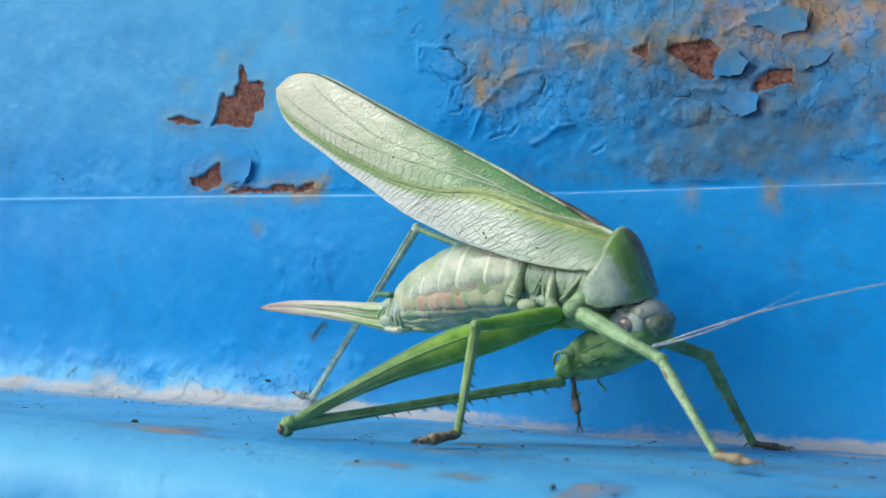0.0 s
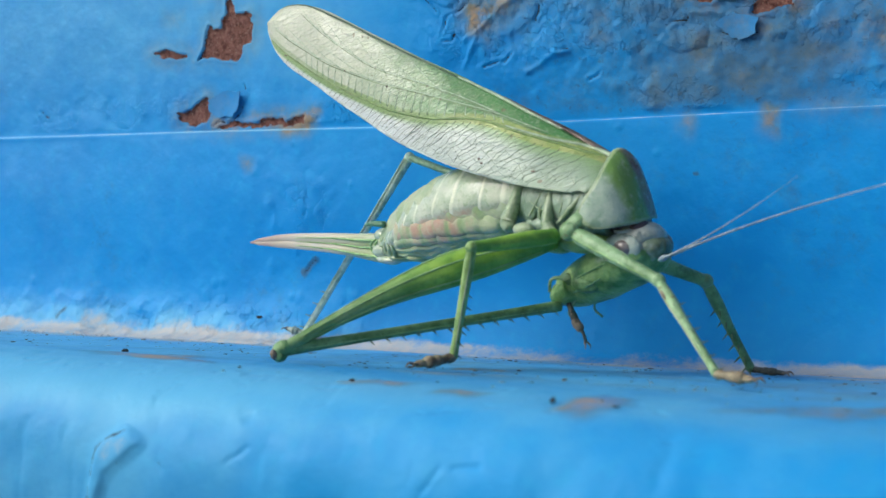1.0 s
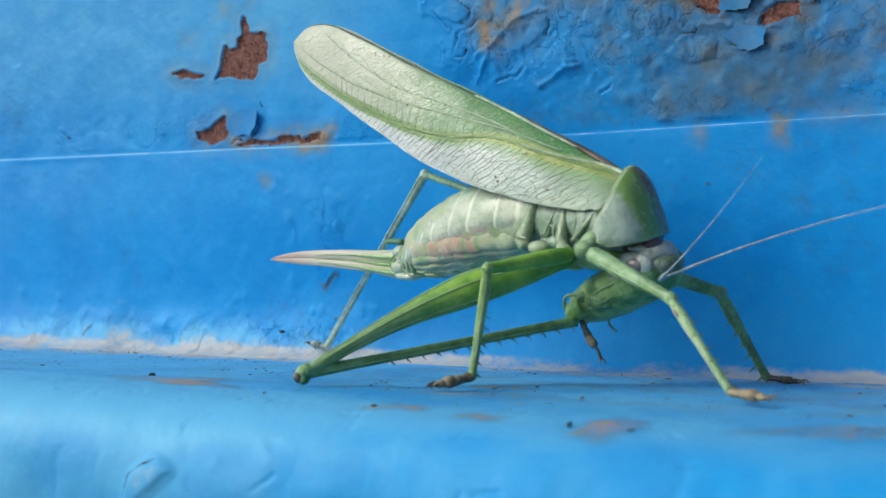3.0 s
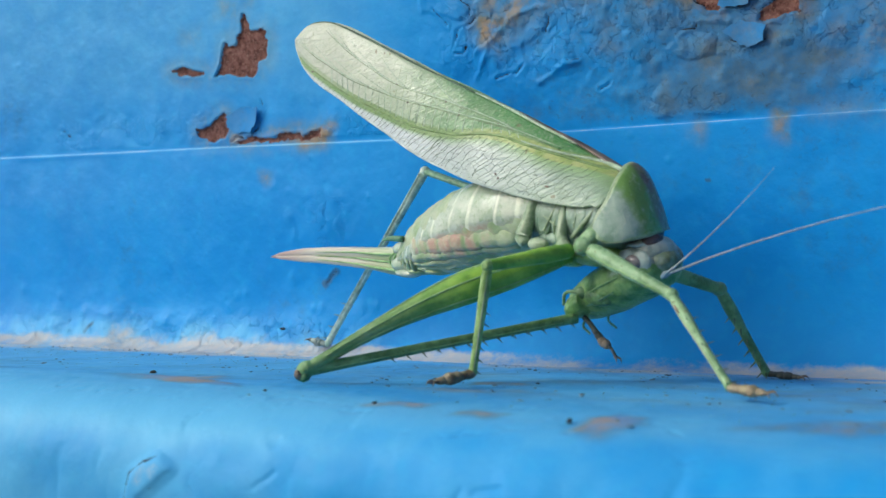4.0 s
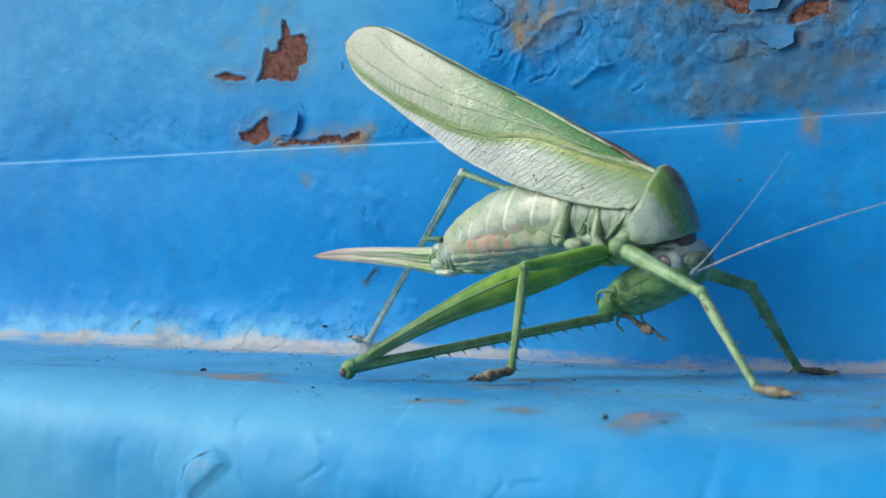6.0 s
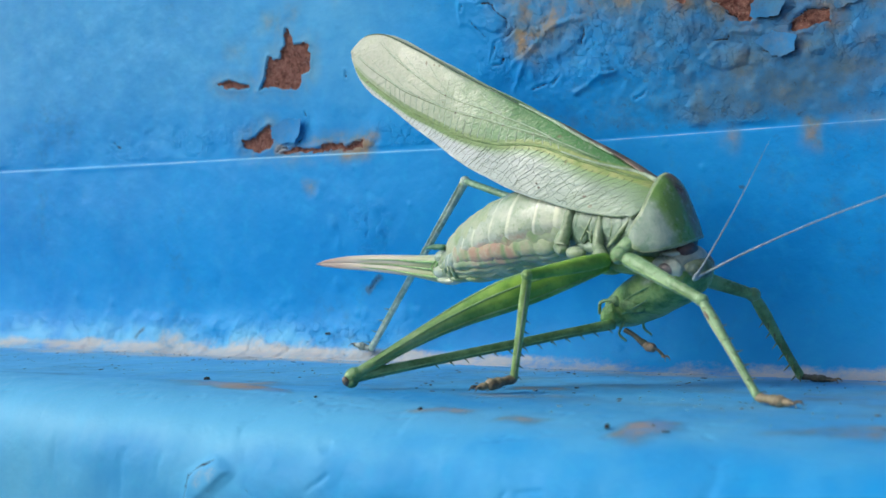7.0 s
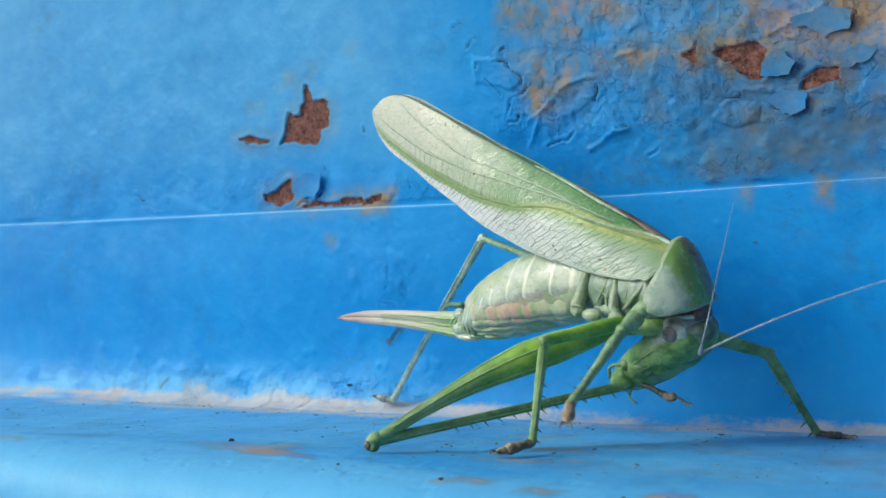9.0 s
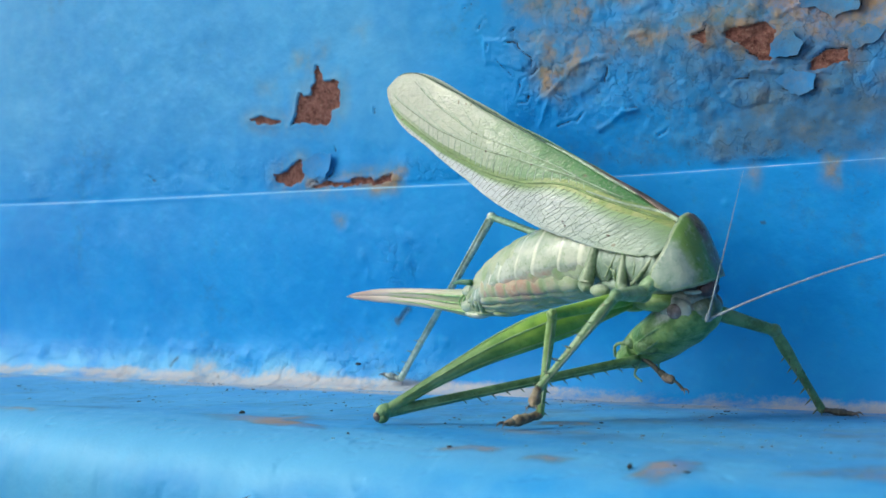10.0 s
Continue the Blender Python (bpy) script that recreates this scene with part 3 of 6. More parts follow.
BARE.append(((-62.6, 42.8), (-59.8, 43.5), (-55.3, 42.4), (-55.6, 42.0), (-59.9, 42.1)))
BARE.append(((-57.4, 33.6), (-57.3, 32.4), (-54.4, 31.7), (-51.3, 32.2), (-50.9, 33.7), (-51.2, 35.7), (-51.7, 35.9), (-53.6, 35.1), (-55.3, 34.2)))
BARE.append(((-36.9, 31.5), (-34.6, 32.4), (-32.4, 32.9), (-32.6, 31.6), (-36.0, 31.2)))
BARE.append(((22.6, 48.5), (23.3, 49.3), (25.1, 49.2), (26.7, 49.5), (28.2, 49.5), (29.3, 48.3), (29.0, 47.3), (28.7, 45.8), (28.5, 44.3), (27.4, 44.7), (26.2, 45.4), (25.6, 46.2), (24.1, 47.3)))
BARE.append(((18.4, 48.6), (20.2, 49.3), (20.5, 47.8), (19.8, 47.6)))
BARE.append(((33.3, 43.0), (33.9, 44.2), (35.4, 45.1), (38.1, 45.0), (38.2, 43.7), (35.9, 43.0), (34.3, 42.7)))
BARE.append(((-49.5, 31.5), (-46.5, 32.2), (-43.5, 31.8), (-40.0, 32.3), (-36.5, 32.5), (-36.0, 31.6), (-41.0, 31.3), (-48.5, 31.15)))
CRACKS.append(((-44.0, 37.4), (-43.5, 36.0)))
CRACKS.append(((-44.5, 34.2), (-45.1, 33.2), (-46.1, 32.2), (-49.2, 32.3), (-50.0, 31.6)))
CRACKS.append(((-91.3, 32.9), (-90.6, 34.8)))
CRACKS.append(((-89.6, 34.6), (-88.2, 33.9)))
CRACKS.append(((-35.1, 43.3), (-35.1, 42.2)))
CRACKS.append(((-52.9, 41.6), (-51.4, 43.8), (-51.0, 46.6)))

CRACKS.append(((-31.5, 10.9), (-29.8, 12.2)))
film(1.0, 0.5, (-50.2, 32.3), (-45.7, 32.4), (-42.2, 33.2), (-35.4, 33.2), (-30.5, 33.1), (-31.5, 31.2), (-46, 31.0))


SMUDGES, BLISTERS = [], []
SMUDGES.append((-32.0, 10.6, -29.6, 12.4, 0.6))
SMUDGES.append((-83.4, 2.4, -82.0, 4.0, 0.42))
SMUDGES.append((34.2, 32.3, 34.9, 32.6, 0.45))
SMUDGES.append((27.2, 24.0, 27.5, 24.1, 0.25))
random.seed(17)
for bx, bz, r, h in ((-101.4, 9.3, 0.8, 0.3), (-38, 11.4, 1.0, 0.3), (-72, 5.2, 1.3, 0.4), (22.3, 26.5, 0.5, 0.3), (17.3, 30, 0.5, 0.25), (23.8, 39.7, 0.6, 0.4), (21.6, 32, 0.6, 0.3), (-34.1, 21.0, 0.8, 0.3), (-28.7, 22.7, 0.9, 0.3), (-37.1, 17.6, 0.8, 0.25)):
    BLISTERS.append((bx, bz, r, h))
for i in range(34):
    BLISTERS.append((random.gauss(-33, 6), random.gauss(20, 5), random.uniform(0.3, 0.8), random.uniform(0.1, 0.28)))
for i in range(46):
    BLISTERS.append((random.uniform(12, 44), random.uniform(33, 50), random.uniform(0.3, 0.9), random.uniform(0.1, 0.34)))
for i in range(40):
    BLISTERS.append((random.uniform(-95, -20), random.uniform(3, 9), random.uniform(0.4, 1.3), random.uniform(0.1, 0.4)))
for i in range(40):
    BLISTERS.append((random.uniform(-105, 45), random.uniform(3, 60), random.uniform(0.25, 0.5), random.uniform(0.08, 0.2)))


PLATES = []
PLATES.append(((-10.0, 51.1), (-6.3, 49.1), (-6.1, 47.4), (-7.7, 46.4), (-9.7, 47.4), (-14.0, 48.0), (-14.0, 52.0)))
PLATES.append(((-4.4, 44.5), (-2.0, 46.6), (2.9, 47.3), (5.1, 45.9), (4.8, 44.1), (1.6, 41.9), (-2.3, 42.8)))
PLATES.append(((22.0, 40.5), (25.0, 42.0), (28.4, 41.6), (28.0, 39.4), (24.5, 38.6)))
PLATES.append(((8.0, 55.0), (12.0, 56.4), (13.6, 53.6), (10.0, 52.4)))


def wall_fields(x, z):
    """Bare, stain, scuff, dirt and crack fields, and the relief, of the upright sheet."""
    wx = x + 0.85 * fbm(x, z, 1.6, 4, 5)
    wz = z + 0.85 * fbm(x, z, 1.6, 4, 9)
    bare = np.full(x.shape, 9.0)
    for poly in BARE:
        bare = np.minimum(bare, polygon_distance(wx, wz, poly))
    sx, sz = x + 3.4 * fbm(x, z, 5.0, 4, 71), z + 3.4 * fbm(x, z, 5.0, 4, 73)
    stain = np.zeros(x.shape)
    for poly, dense, fade in FILMS:
        stain = np.maximum(stain, dense * step01(-polygon_distance(sx, sz, poly), -1.0 - fade * 1.2, fade * 1.1))
    stain = np.maximum(stain, np.where(x > 10, 0.95, 0.5) * step01(-bare, -4.0, -0.2))
    stain = np.maximum(stain, (1.05 + 0.5 * fbm(x, z, 4, 3, 113)) * np.exp(-((line_distance(wx, wz, [(-50.0, 31.7), (-40.0, 32.0), (-31.0, 32.1)]) / 1.2) ** 2)))
    # thin brown wash over the corroded corner
    corner = step01(x, -14, 2) * step01(z, 38, 50)
    stain = np.maximum(stain, corner * (0.68 + 1.8 * fbm(x, z, 10, 4, 75)))
    stain = np.maximum(stain, step01(x, 14, 30) * step01(z, 31, 34) * (0.36 + 1.9 * fbm(x, z, 8, 4, 77)))
    crack = np.full(x.shape, 9.0)
    for line in CRACKS:
        crack = np.minimum(crack, line_distance(wx, wz, line))
    # net of hair cracks in the blistered corner
    net = np.abs(fbm(x, z, 6.5, 4, 61)) / 0.12 + 3.0 * step01(fbm(x, z, 8, 3, 63), 0.3, 0.17)
    zone = np.maximum(step01(x, -16, -4) * step01(z, 36, 42), 0.9 * step01(x, 14, 24) * step01(z, 33, 38))
    crack = np.minimum(crack - 0.01 + 0.75 * np.maximum(fbm(x, z, 1.8, 4, 85) + 0.02, 0), net + 0.26 + 6 * (1 - zone))
    scuff = 0.62 * step01(z, 5.0, 0.5) * step01(fbm(x, z, 7, 4, 21), -0.25, 0.3) * step01(x, 0, -30)
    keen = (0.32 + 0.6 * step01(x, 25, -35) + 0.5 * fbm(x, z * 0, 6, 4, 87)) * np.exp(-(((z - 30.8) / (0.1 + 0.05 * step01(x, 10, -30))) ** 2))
    scuff = np.maximum(scuff, 1.2 * step01(z, 2.4 + 1.0 * step01(x, -10, -40), 1.2) * step01(x, 80, -25) * (0.85 + 1.0 * fbm(x, z, 8, 3, 22)))
    broken = np.maximum(step01(x, -6, -22), np.clip(0.72 + 1.4 * fbm(x, z * 0.0, 17, 4, 97), 0.2, 1))
    scuff = np.maximum(scuff, 1.15 * np.exp(-(((z - 1.1 + 0.6 * step01(x, -20, 10)) / 1.0) ** 2)) * (0.75 + 0.25 * step01(x, 50, -20)))
    scuff = scuff * (1.0 + 0.5 * step01(x, -20, 5)) * broken * np.clip(1.0 + (1.3 - 0.9 * step01(x, -6, -22)) * fbm(x * 0.7, z * 2.0, 2.4, 4, 99), 0, 1.3)
    scuff = scuff * np.clip(1.0 - 0.22 * step01(x, -62, -100) + 1.0 * step01(x, -10, -30) * fbm(x * 0.6, z * 1.6, 3.4, 4, 123), 0.2, 1.1)
    for px, pz, wide, high in ((-75, 2.3, 4.5, 2.4), (-57, 2.0, 7.0, 2.0), (-43, 1.9, 4.5, 1.8), (0, 0.9, 8.0, 1.0), (-66, 1.8, 4.0, 1.5)):
        scuff = np.maximum(scuff, (0.75 + 0.9 * fbm(x, z, 3, 4, 95)) * np.exp(-(((x - px) / wide) ** 2) - ((z - pz) / high) ** 2))
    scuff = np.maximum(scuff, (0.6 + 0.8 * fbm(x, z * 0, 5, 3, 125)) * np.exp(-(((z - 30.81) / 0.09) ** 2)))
    keen = np.maximum(keen, 0.85 * step01(z, 9, 2) * step01(x, 0, -40) * (0.8 + 1.4 * fbm(x * 0.7, z * 0.9, 3.4, 4, 24)))
    # paler blue towards the left, stronger above the fold
    keen = np.maximum(keen, (0.3 + 0.3 * step01(z, 28, 48) + 0.35 * fbm(x, z * 0.6, 26, 3, 111)) * step01(x, 8, -40))
    # grime, plus a dimmer right side: weaker light there put into the colour
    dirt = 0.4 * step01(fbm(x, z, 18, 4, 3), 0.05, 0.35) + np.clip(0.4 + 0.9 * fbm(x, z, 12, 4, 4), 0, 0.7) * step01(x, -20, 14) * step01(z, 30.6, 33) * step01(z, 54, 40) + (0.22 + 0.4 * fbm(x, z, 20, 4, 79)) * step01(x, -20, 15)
    for ax, az, ex, ez, r in SMUDGES:
        dirt = np.maximum(dirt, 1.35 * np.exp(-((line_distance(wx, wz, [(ax, az), (ex, ez)]) / r) ** 2)))
    rough_side = np.maximum(step01(x, -22, 6) * step01(z, 30, 35), 0.75 * np.exp(-(((x + 31) / 5) ** 2 + ((z - 20) / 5) ** 2)))
    rough_side = np.maximum(rough_side, 0.8 * step01(z, 9, 3) * step01(x, -5, -35))
    rough_side = np.maximum(rough_side, 0.55 * step01(z, 42, 33) * step01(z, 30.8, 31.6))
    lift = 0.6 * fbm(x, z, 16, 3, 1) + 0.27 * fbm(x, z, 4.0, 4, 2)
    # shallow sags of the brushed paint
    lift = lift - 0.3 * np.maximum(fbm(x, z, 9.0, 3, 101) - 0.06, 0)
    # layers of old paint broken off in steps over the corroded corner, and a few along the fold
    layer = fbm(x, z, 9.0, 6, 103)
    worn_zone = np.maximum(step01(x, -18, -2) * step01(z, 35, 42), 0.7 * step01(z, 40, 34) * step01(z, 31, 32) * step01(fbm(x, z, 12, 2, 107), -0.05, 0.1))
    worn_zone = np.maximum(worn_zone, 0.8 * np.exp(-(((x + 31) / 6) ** 2 + ((z - 19) / 6) ** 2)))
    worn_zone = np.maximum(worn_zone, 0.8 * step01(z, 9, 4) * step01(x, -5, -35))
    for level in (-0.12, -0.05, 0.02, 0.09):
        lift = lift + 0.13 * worn_zone * (step01(layer, level - 0.01, level + 0.01) - 0.5)
    lift = lift + rough_side * (0.36 * fbm(x, z, 3.4, 5, 11) + 0.2 * np.abs(fbm(x, z, 1.7, 3, 13)) + 0.3 * np.maximum(fbm(x, z, 5.0, 5, 15) - 0.08, 0))
    curl = 0.13 * np.exp(-((np.clip(bare, 0, 9) / 0.5) ** 2)) * (bare > 0)
    pit = -0.30 * step01(bare, 0.15, -0.15)
    for poly in PLATES:
        lift = lift + 0.2 * step01(-polygon_distance(wx, wz, poly), -0.25, 0.25)
    fold_up = np.full(x.shape, 9.0)
    for line in RIDGES:
        fold_up = np.minimum(fold_up, line_distance(wx, wz, line))
    lift = lift + 0.26 * np.exp(-((fold_up / 0.33) ** 2))
    for bx, bz, r, h in BLISTERS:
        lift = lift + 0.45 * h * np.exp(-(((x - bx) ** 2 + (z - bz) ** 2) / r**2) ** 1.5)
    split = -0.2 * np.exp(-((crack / 0.16) ** 2)) + 0.08 * np.exp(-((crack - 0.42) ** 2) / 0.05)
    return bare, stain, scuff, dirt, crack, keen, worn_zone, (lift + curl + pit + split) * (1 - 0.9 * np.exp(-(((z - 30.65) / 0.6) ** 2)))


PATCHES = []


def patch(dense, fade, *outline_pts):
    PATCHES.append((outline_pts, dense, fade))


patch(1.25, 0.9, (36.4, -61.5), (39, -62), (41.5, -59), (40.5, -56), (38, -55.5), (36.6, -58))
patch(0.85, 1.5, (47, -57.5), (51, -54), (58, -48), (60, -53), (55, -57.5))
patch(1.15, 1.0, (17, -60), (19, -57.5), (22.5, -57.5), (21.5, -60))
patch(1.15, 0.9, (25, -60.5), (26.5, -58.5), (29.5, -59), (28.5, -60.8))
patch(0.9, 3.0, (-24, -52), (-18, -46), (-4, -46), (-10, -53), (-16, -56))
patch(1.25, 0.9, (-20, -51), (-14, -49.5), (-3, -54), (0, -57), (-8, -56), (-16, -54))
patch(1.1, 0.8, (-52, -60), (-42, -60.6), (-42, -61.8), (-52, -62.2))
patch(0.6, 3.0, (-50, -56), (-40, -48), (-34, -52), (-42, -60))
patch(0.66, 3.0, (-10, -13), (6, -11), (5, -20), (-9, -21))
patch(0.6, 3.0, (28, -9), (40, -9), (40, -15), (28, -15))
patch(0.95, 0.9, (13, -36), (19, -34), (22, -37), (15, -39))


def shelf_fields(x, y, z):
    sx, sy = x + 3.0 * fbm(x, y, 4.0, 4, 81), y + 3.0 * fbm(x, y, 4.0, 4, 83)
    stain = np.zeros(x.shape)
    for poly, dense, fade in PATCHES:
        stain = np.maximum(stain, dense * step01(-polygon_distance(sx, sy, poly), -0.6 - fade, fade * 1.3))
    stain = np.maximum(stain, (0.36 + 1.1 * fbm(x, y * 1.2, 9, 5, 59)) * step01(y, -58, -44) * (0.55 + 0.45 * step01(x, -20, 30)))
    bare = np.full(x.shape, 9.0)
    ridge = -9.6 - 0.8 * step01(x, -20, -90) + 2.0 * fbm(x, y * 0, 22, 3, 31)
    scuff = 1.15 * np.exp(-(((y - ridge) / (5.0 + 4.0 * fbm(x, y * 0, 12, 2, 33))) ** 2)) * np.clip(0.62 + 0.2 * step01(x, 10, -40) - 0.25 * step01(x, -62, -100) + 1.9 * fbm(x * 0.7, y, 7, 4, 35), 0, 1.2)
    scuff = np.maximum(scuff, (0.85 + 1.3 * fbm(x * 0.6, y, 4, 4, 119)) * step01(y, -15, -9) * step01(x, -12, 4) * step01(x, 58, 40))
    dirt = (0.24 - 0.14 * step01(x, 5, 35) + 0.6 * fbm(x, y, 5, 5, 41) + 0.9 * np.maximum(fbm(x * 1.5, y * 0.5, 4, 4, 42), 0)) * step01(y, -62, -48)
    wx = x + 0.7 * fbm(x, z, 2, 3, 5)
    wz = z + 0.7 * fbm(x, z, 2, 3, 9)
    peel = [(-3.5, -2.6), (-3.0, 0.3), (-2.6, 2.1), (-1.3, 3.2), (0.3, 3.8)]
    tear = [(2.1, 2.8), (0.2, 1.5), (-1.3, -0.1), (-2.2, -2.6)]
    nicks = [[(11.3, 2.2), (12.8, 3.8)], [(29.1, 2.4), (30.3, 4.0)], [(31.4, 4.0), (33.5, 4.6)], [(4.0, 1.7), (4.8, 1.1)]]
    crack = np.minimum(line_distance(wx, wz, peel) - 0.03 + 0.35 * np.maximum(fbm(x, z, 1.6, 3, 121), 0), line_distance(wx, wz, tear) + 0.1)
    for line in nicks:
        crack = np.minimum(crack, line_distance(wx, wz, line) + 0.1)
    crack = np.where(y < -64, crack, 9.0)
    flap = np.where(y < -64, polygon_distance(wx, wz, peel + tear), 9.0)
    lift = 0.35 * fbm(x, y, 14, 4, 43) + 0.12 * fbm(x, y, 3, 3, 45)
    lift = lift - 0.6 * np.maximum(fbm(x, y, 2.0, 3, 91) - 0.18, 0) + 0.45 * np.maximum(fbm(x, y, 2.6, 3, 93) - 0.22, 0)
    lift = lift + (0.9 * fbm(x, z, 14, 3, 47) + 0.4 * fbm(x, z, 4.5, 4, 115)) * step01(y, -62, -68)
    # a blister of paint that has lifted off the lip
    lift = lift + 0.4 * step01(-flap, -0.7, 0.4) - 0.16 * np.exp(-((np.clip(crack, 0, 9) / 0.25) ** 2))
    lift = lift - np.where(y < -64, 0.09 * np.exp(-((line_distance(wx, wz, [(3.4, 3.2), (2.0, 0.8), (0.8, -1.6)]) / 1.8) ** 2)), 0.0)
    scuff = np.maximum(scuff, (0.3 + 1.0 * fbm(x, z, 2, 4, 117)) * step01(-flap, -0.6, 0.9))
    # a highlight along the rounded lip is painted as paler blue
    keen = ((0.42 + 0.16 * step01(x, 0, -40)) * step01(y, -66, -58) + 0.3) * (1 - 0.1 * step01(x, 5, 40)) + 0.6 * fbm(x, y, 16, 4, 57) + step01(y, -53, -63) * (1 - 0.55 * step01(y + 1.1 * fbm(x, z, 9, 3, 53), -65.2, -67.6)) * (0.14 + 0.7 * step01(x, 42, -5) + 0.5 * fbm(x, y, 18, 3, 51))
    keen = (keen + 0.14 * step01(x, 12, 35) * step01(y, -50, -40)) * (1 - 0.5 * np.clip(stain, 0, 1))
    wear = 0.0 * x
    return bare, stain, scuff, dirt, crack, keen, wear, lift


def sheet(name, profile, fields, label):
    n, k = len(profile), len(XS)
    X = np.repeat(XS[None, :], n, 0)
    Y = np.repeat(profile[:, :1], k, 1)
    Z = np.repeat(profile[:, 1:], k, 1)
    tang = np.gradient(profile, axis=0)
    tang /= np.linalg.norm(tang, axis=1)[:, None]
    ny, nz = tang[:, 1:2], -tang[:, :1]
    low = step01(Z, 31.0, 3.0)
    near = step01(np.abs(Y), 70, 45)
    bare, stain, scuff, dirt, crack, keen, wear, lift = fields(X, Y, Z)
    Z = Z + 0.036 * (np.clip(X, -130, 80) - 10) * low * (0.35 + 0.65 * near)
    # the fold runs a little aslant
    bend = np.interp(X, (-110, -50, -12, 9, 47, 80), (-0.9, -0.45, -0.31, -0.13, 0.88, 1.5))
    Z = Z + bend * np.exp(-(((Z - 30.6) / 5.0) ** 2))
    pts = np.stack([X, Y + ny * lift, Z + nz * lift], -1).reshape(-1, 3)
    i = np.arange(n - 1)[:, None] * k + np.arange(k - 1)[None, :]
    faces = np.stack([i, i + k, i + k + 1, i + 1], -1).reshape(-1, 4)
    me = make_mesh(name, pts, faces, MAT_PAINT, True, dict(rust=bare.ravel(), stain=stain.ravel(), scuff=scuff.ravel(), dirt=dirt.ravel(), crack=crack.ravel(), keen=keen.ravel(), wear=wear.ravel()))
    ob = tagged(new(name, me), label, kind="structure")
    thick = ob.modifiers.new("thickness", "SOLIDIFY")
    thick.thickness, thick.offset = 0.0012, -1
    return ob


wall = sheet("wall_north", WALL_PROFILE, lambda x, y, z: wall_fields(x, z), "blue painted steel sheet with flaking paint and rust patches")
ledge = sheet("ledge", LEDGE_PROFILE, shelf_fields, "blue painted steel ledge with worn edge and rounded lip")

# unseen ground far below the sheet, added for the light it bounces
gr = [(-60e3, -60e3, -620), (60e3, -60e3, -620), (60e3, 60e3, -620), (-60e3, 60e3, -620)]
ground = tagged(new("ground", make_mesh("ground", gr, [(0, 1, 2, 3)], MAT_GROUND)), "unseen grey-brown ground added below the sheet to bounce light", kind="structure")


def flake(poly, lift, tilt, parent, grime=0.5):
    """A chip of paint that has come loose: a thin, curled plate standing off the sheet."""
    c = np.mean(poly, axis=0)
    random.seed(len(poly) + int(poly[0][0]))
    ring = []
    for a, b in zip(poly, list(poly[1:]) + [poly[0]]):
        for q in (0.0, 0.25, 0.5, 0.75):
            ring.append(np.array(a) + (np.array(b) - np.array(a)) * q + np.array((random.uniform(-0.16, 0.16), random.uniform(-0.16, 0.16))))
    ring = np.array(ring)
    rings, verts = 4, []
    for side in (0.0, 0.09):
        for r in range(1, rings + 1):
            f = r / rings
            for p in ring:
                d = (p - c) * f
                off = lift + side + tilt[0] * d[0] + tilt[1] * d[1] + 0.03 * (d @ d)
                verts.append((c[0] + d[0], -off, c[1] + d[1]))
    m, faces = len(ring), []
    for side in (0, 1):
        base = side * rings * m
        for r in range(rings - 1):
            for j in range(m):
                k = (j + 1) % m
                q = (base + r * m + j, base + r * m + k, base + (r + 1) * m + k, base + (r + 1) * m + j)
                faces.append(q if side else q[::-1])
        faces.append(tuple(base + j for j in range(m)) if not side else tuple(base + j for j in reversed(range(m))))
    a, b = (rings - 1) * m, (2 * rings - 1) * m
    for j in range(m):
        k = (j + 1) % m
        faces.append((a + j, a + k, b + k, b + j))
    n = len(verts)
    attrs = dict(rust=np.full(n, 9.0), stain=np.full(n, grime), scuff=np.full(n, 0.1), dirt=np.full(n, grime), crack=np.full(n, 9.0), keen=np.zeros(n))
    return part("paint_flake", make_mesh("paint_flake", verts, faces, MAT_PAINT, False, attrs), parent)


flake([(29.0, 46.8), (30.5, 48.2), (31.4, 48.0), (33.0, 46.3), (32.5, 45.1), (31.2, 44.8), (29.2, 44.7), (28.6, 45.2)], 0.38, (0.04, -0.05), wall, 0.6)
flake([(29.1, 41.9), (31.3, 43.0), (34.3, 42.4), (34.2, 40.6), (32.0, 39.8), (30.9, 40.4)], 0.36, (0.02, -0.05), wall, 0.55)
flake([(32.7, 51.6), (32.8, 50.5), (34.4, 50.6), (36.6, 48.9), (37.8, 49.5), (39.8, 49.5), (40.1, 51.6), (36.5, 52.6)], 0.26, (0.0, -0.03), wall, 0.6)
flake([(38.4, 46.6), (40.7, 47.8), (42.6, 46.7), (41.8, 45.7), (39.0, 44.9)], 0.24, (0.02, -0.02), wall, 0.6)
flake([(-50.7, 35.1), (-47.8, 36.5), (-44.1, 36.3), (-44.8, 33.8), (-46.1, 32.5), (-49.2, 32.6), (-50.7, 33.5)], 0.2, (0.02, -0.02), wall, 0.3)
# ---------------------------------------------------------------- the insect (its own space, mm; x to the head, -y to its right side)
cricket = new("bush_cricket")
cricket.matrix_basis = pose(0.019, -0.0245, 0.0, 0, 0, -15.64)
tagged(cricket, "pale green bush cricket with long folded wings on the ledge", "insect")


def piece(name, shape, material, parent=None, label="", attrs=None, smooth=True):
    return part(name, make_mesh(name, shape[0], shape[1], material, smooth, attrs), parent or cricket, label)


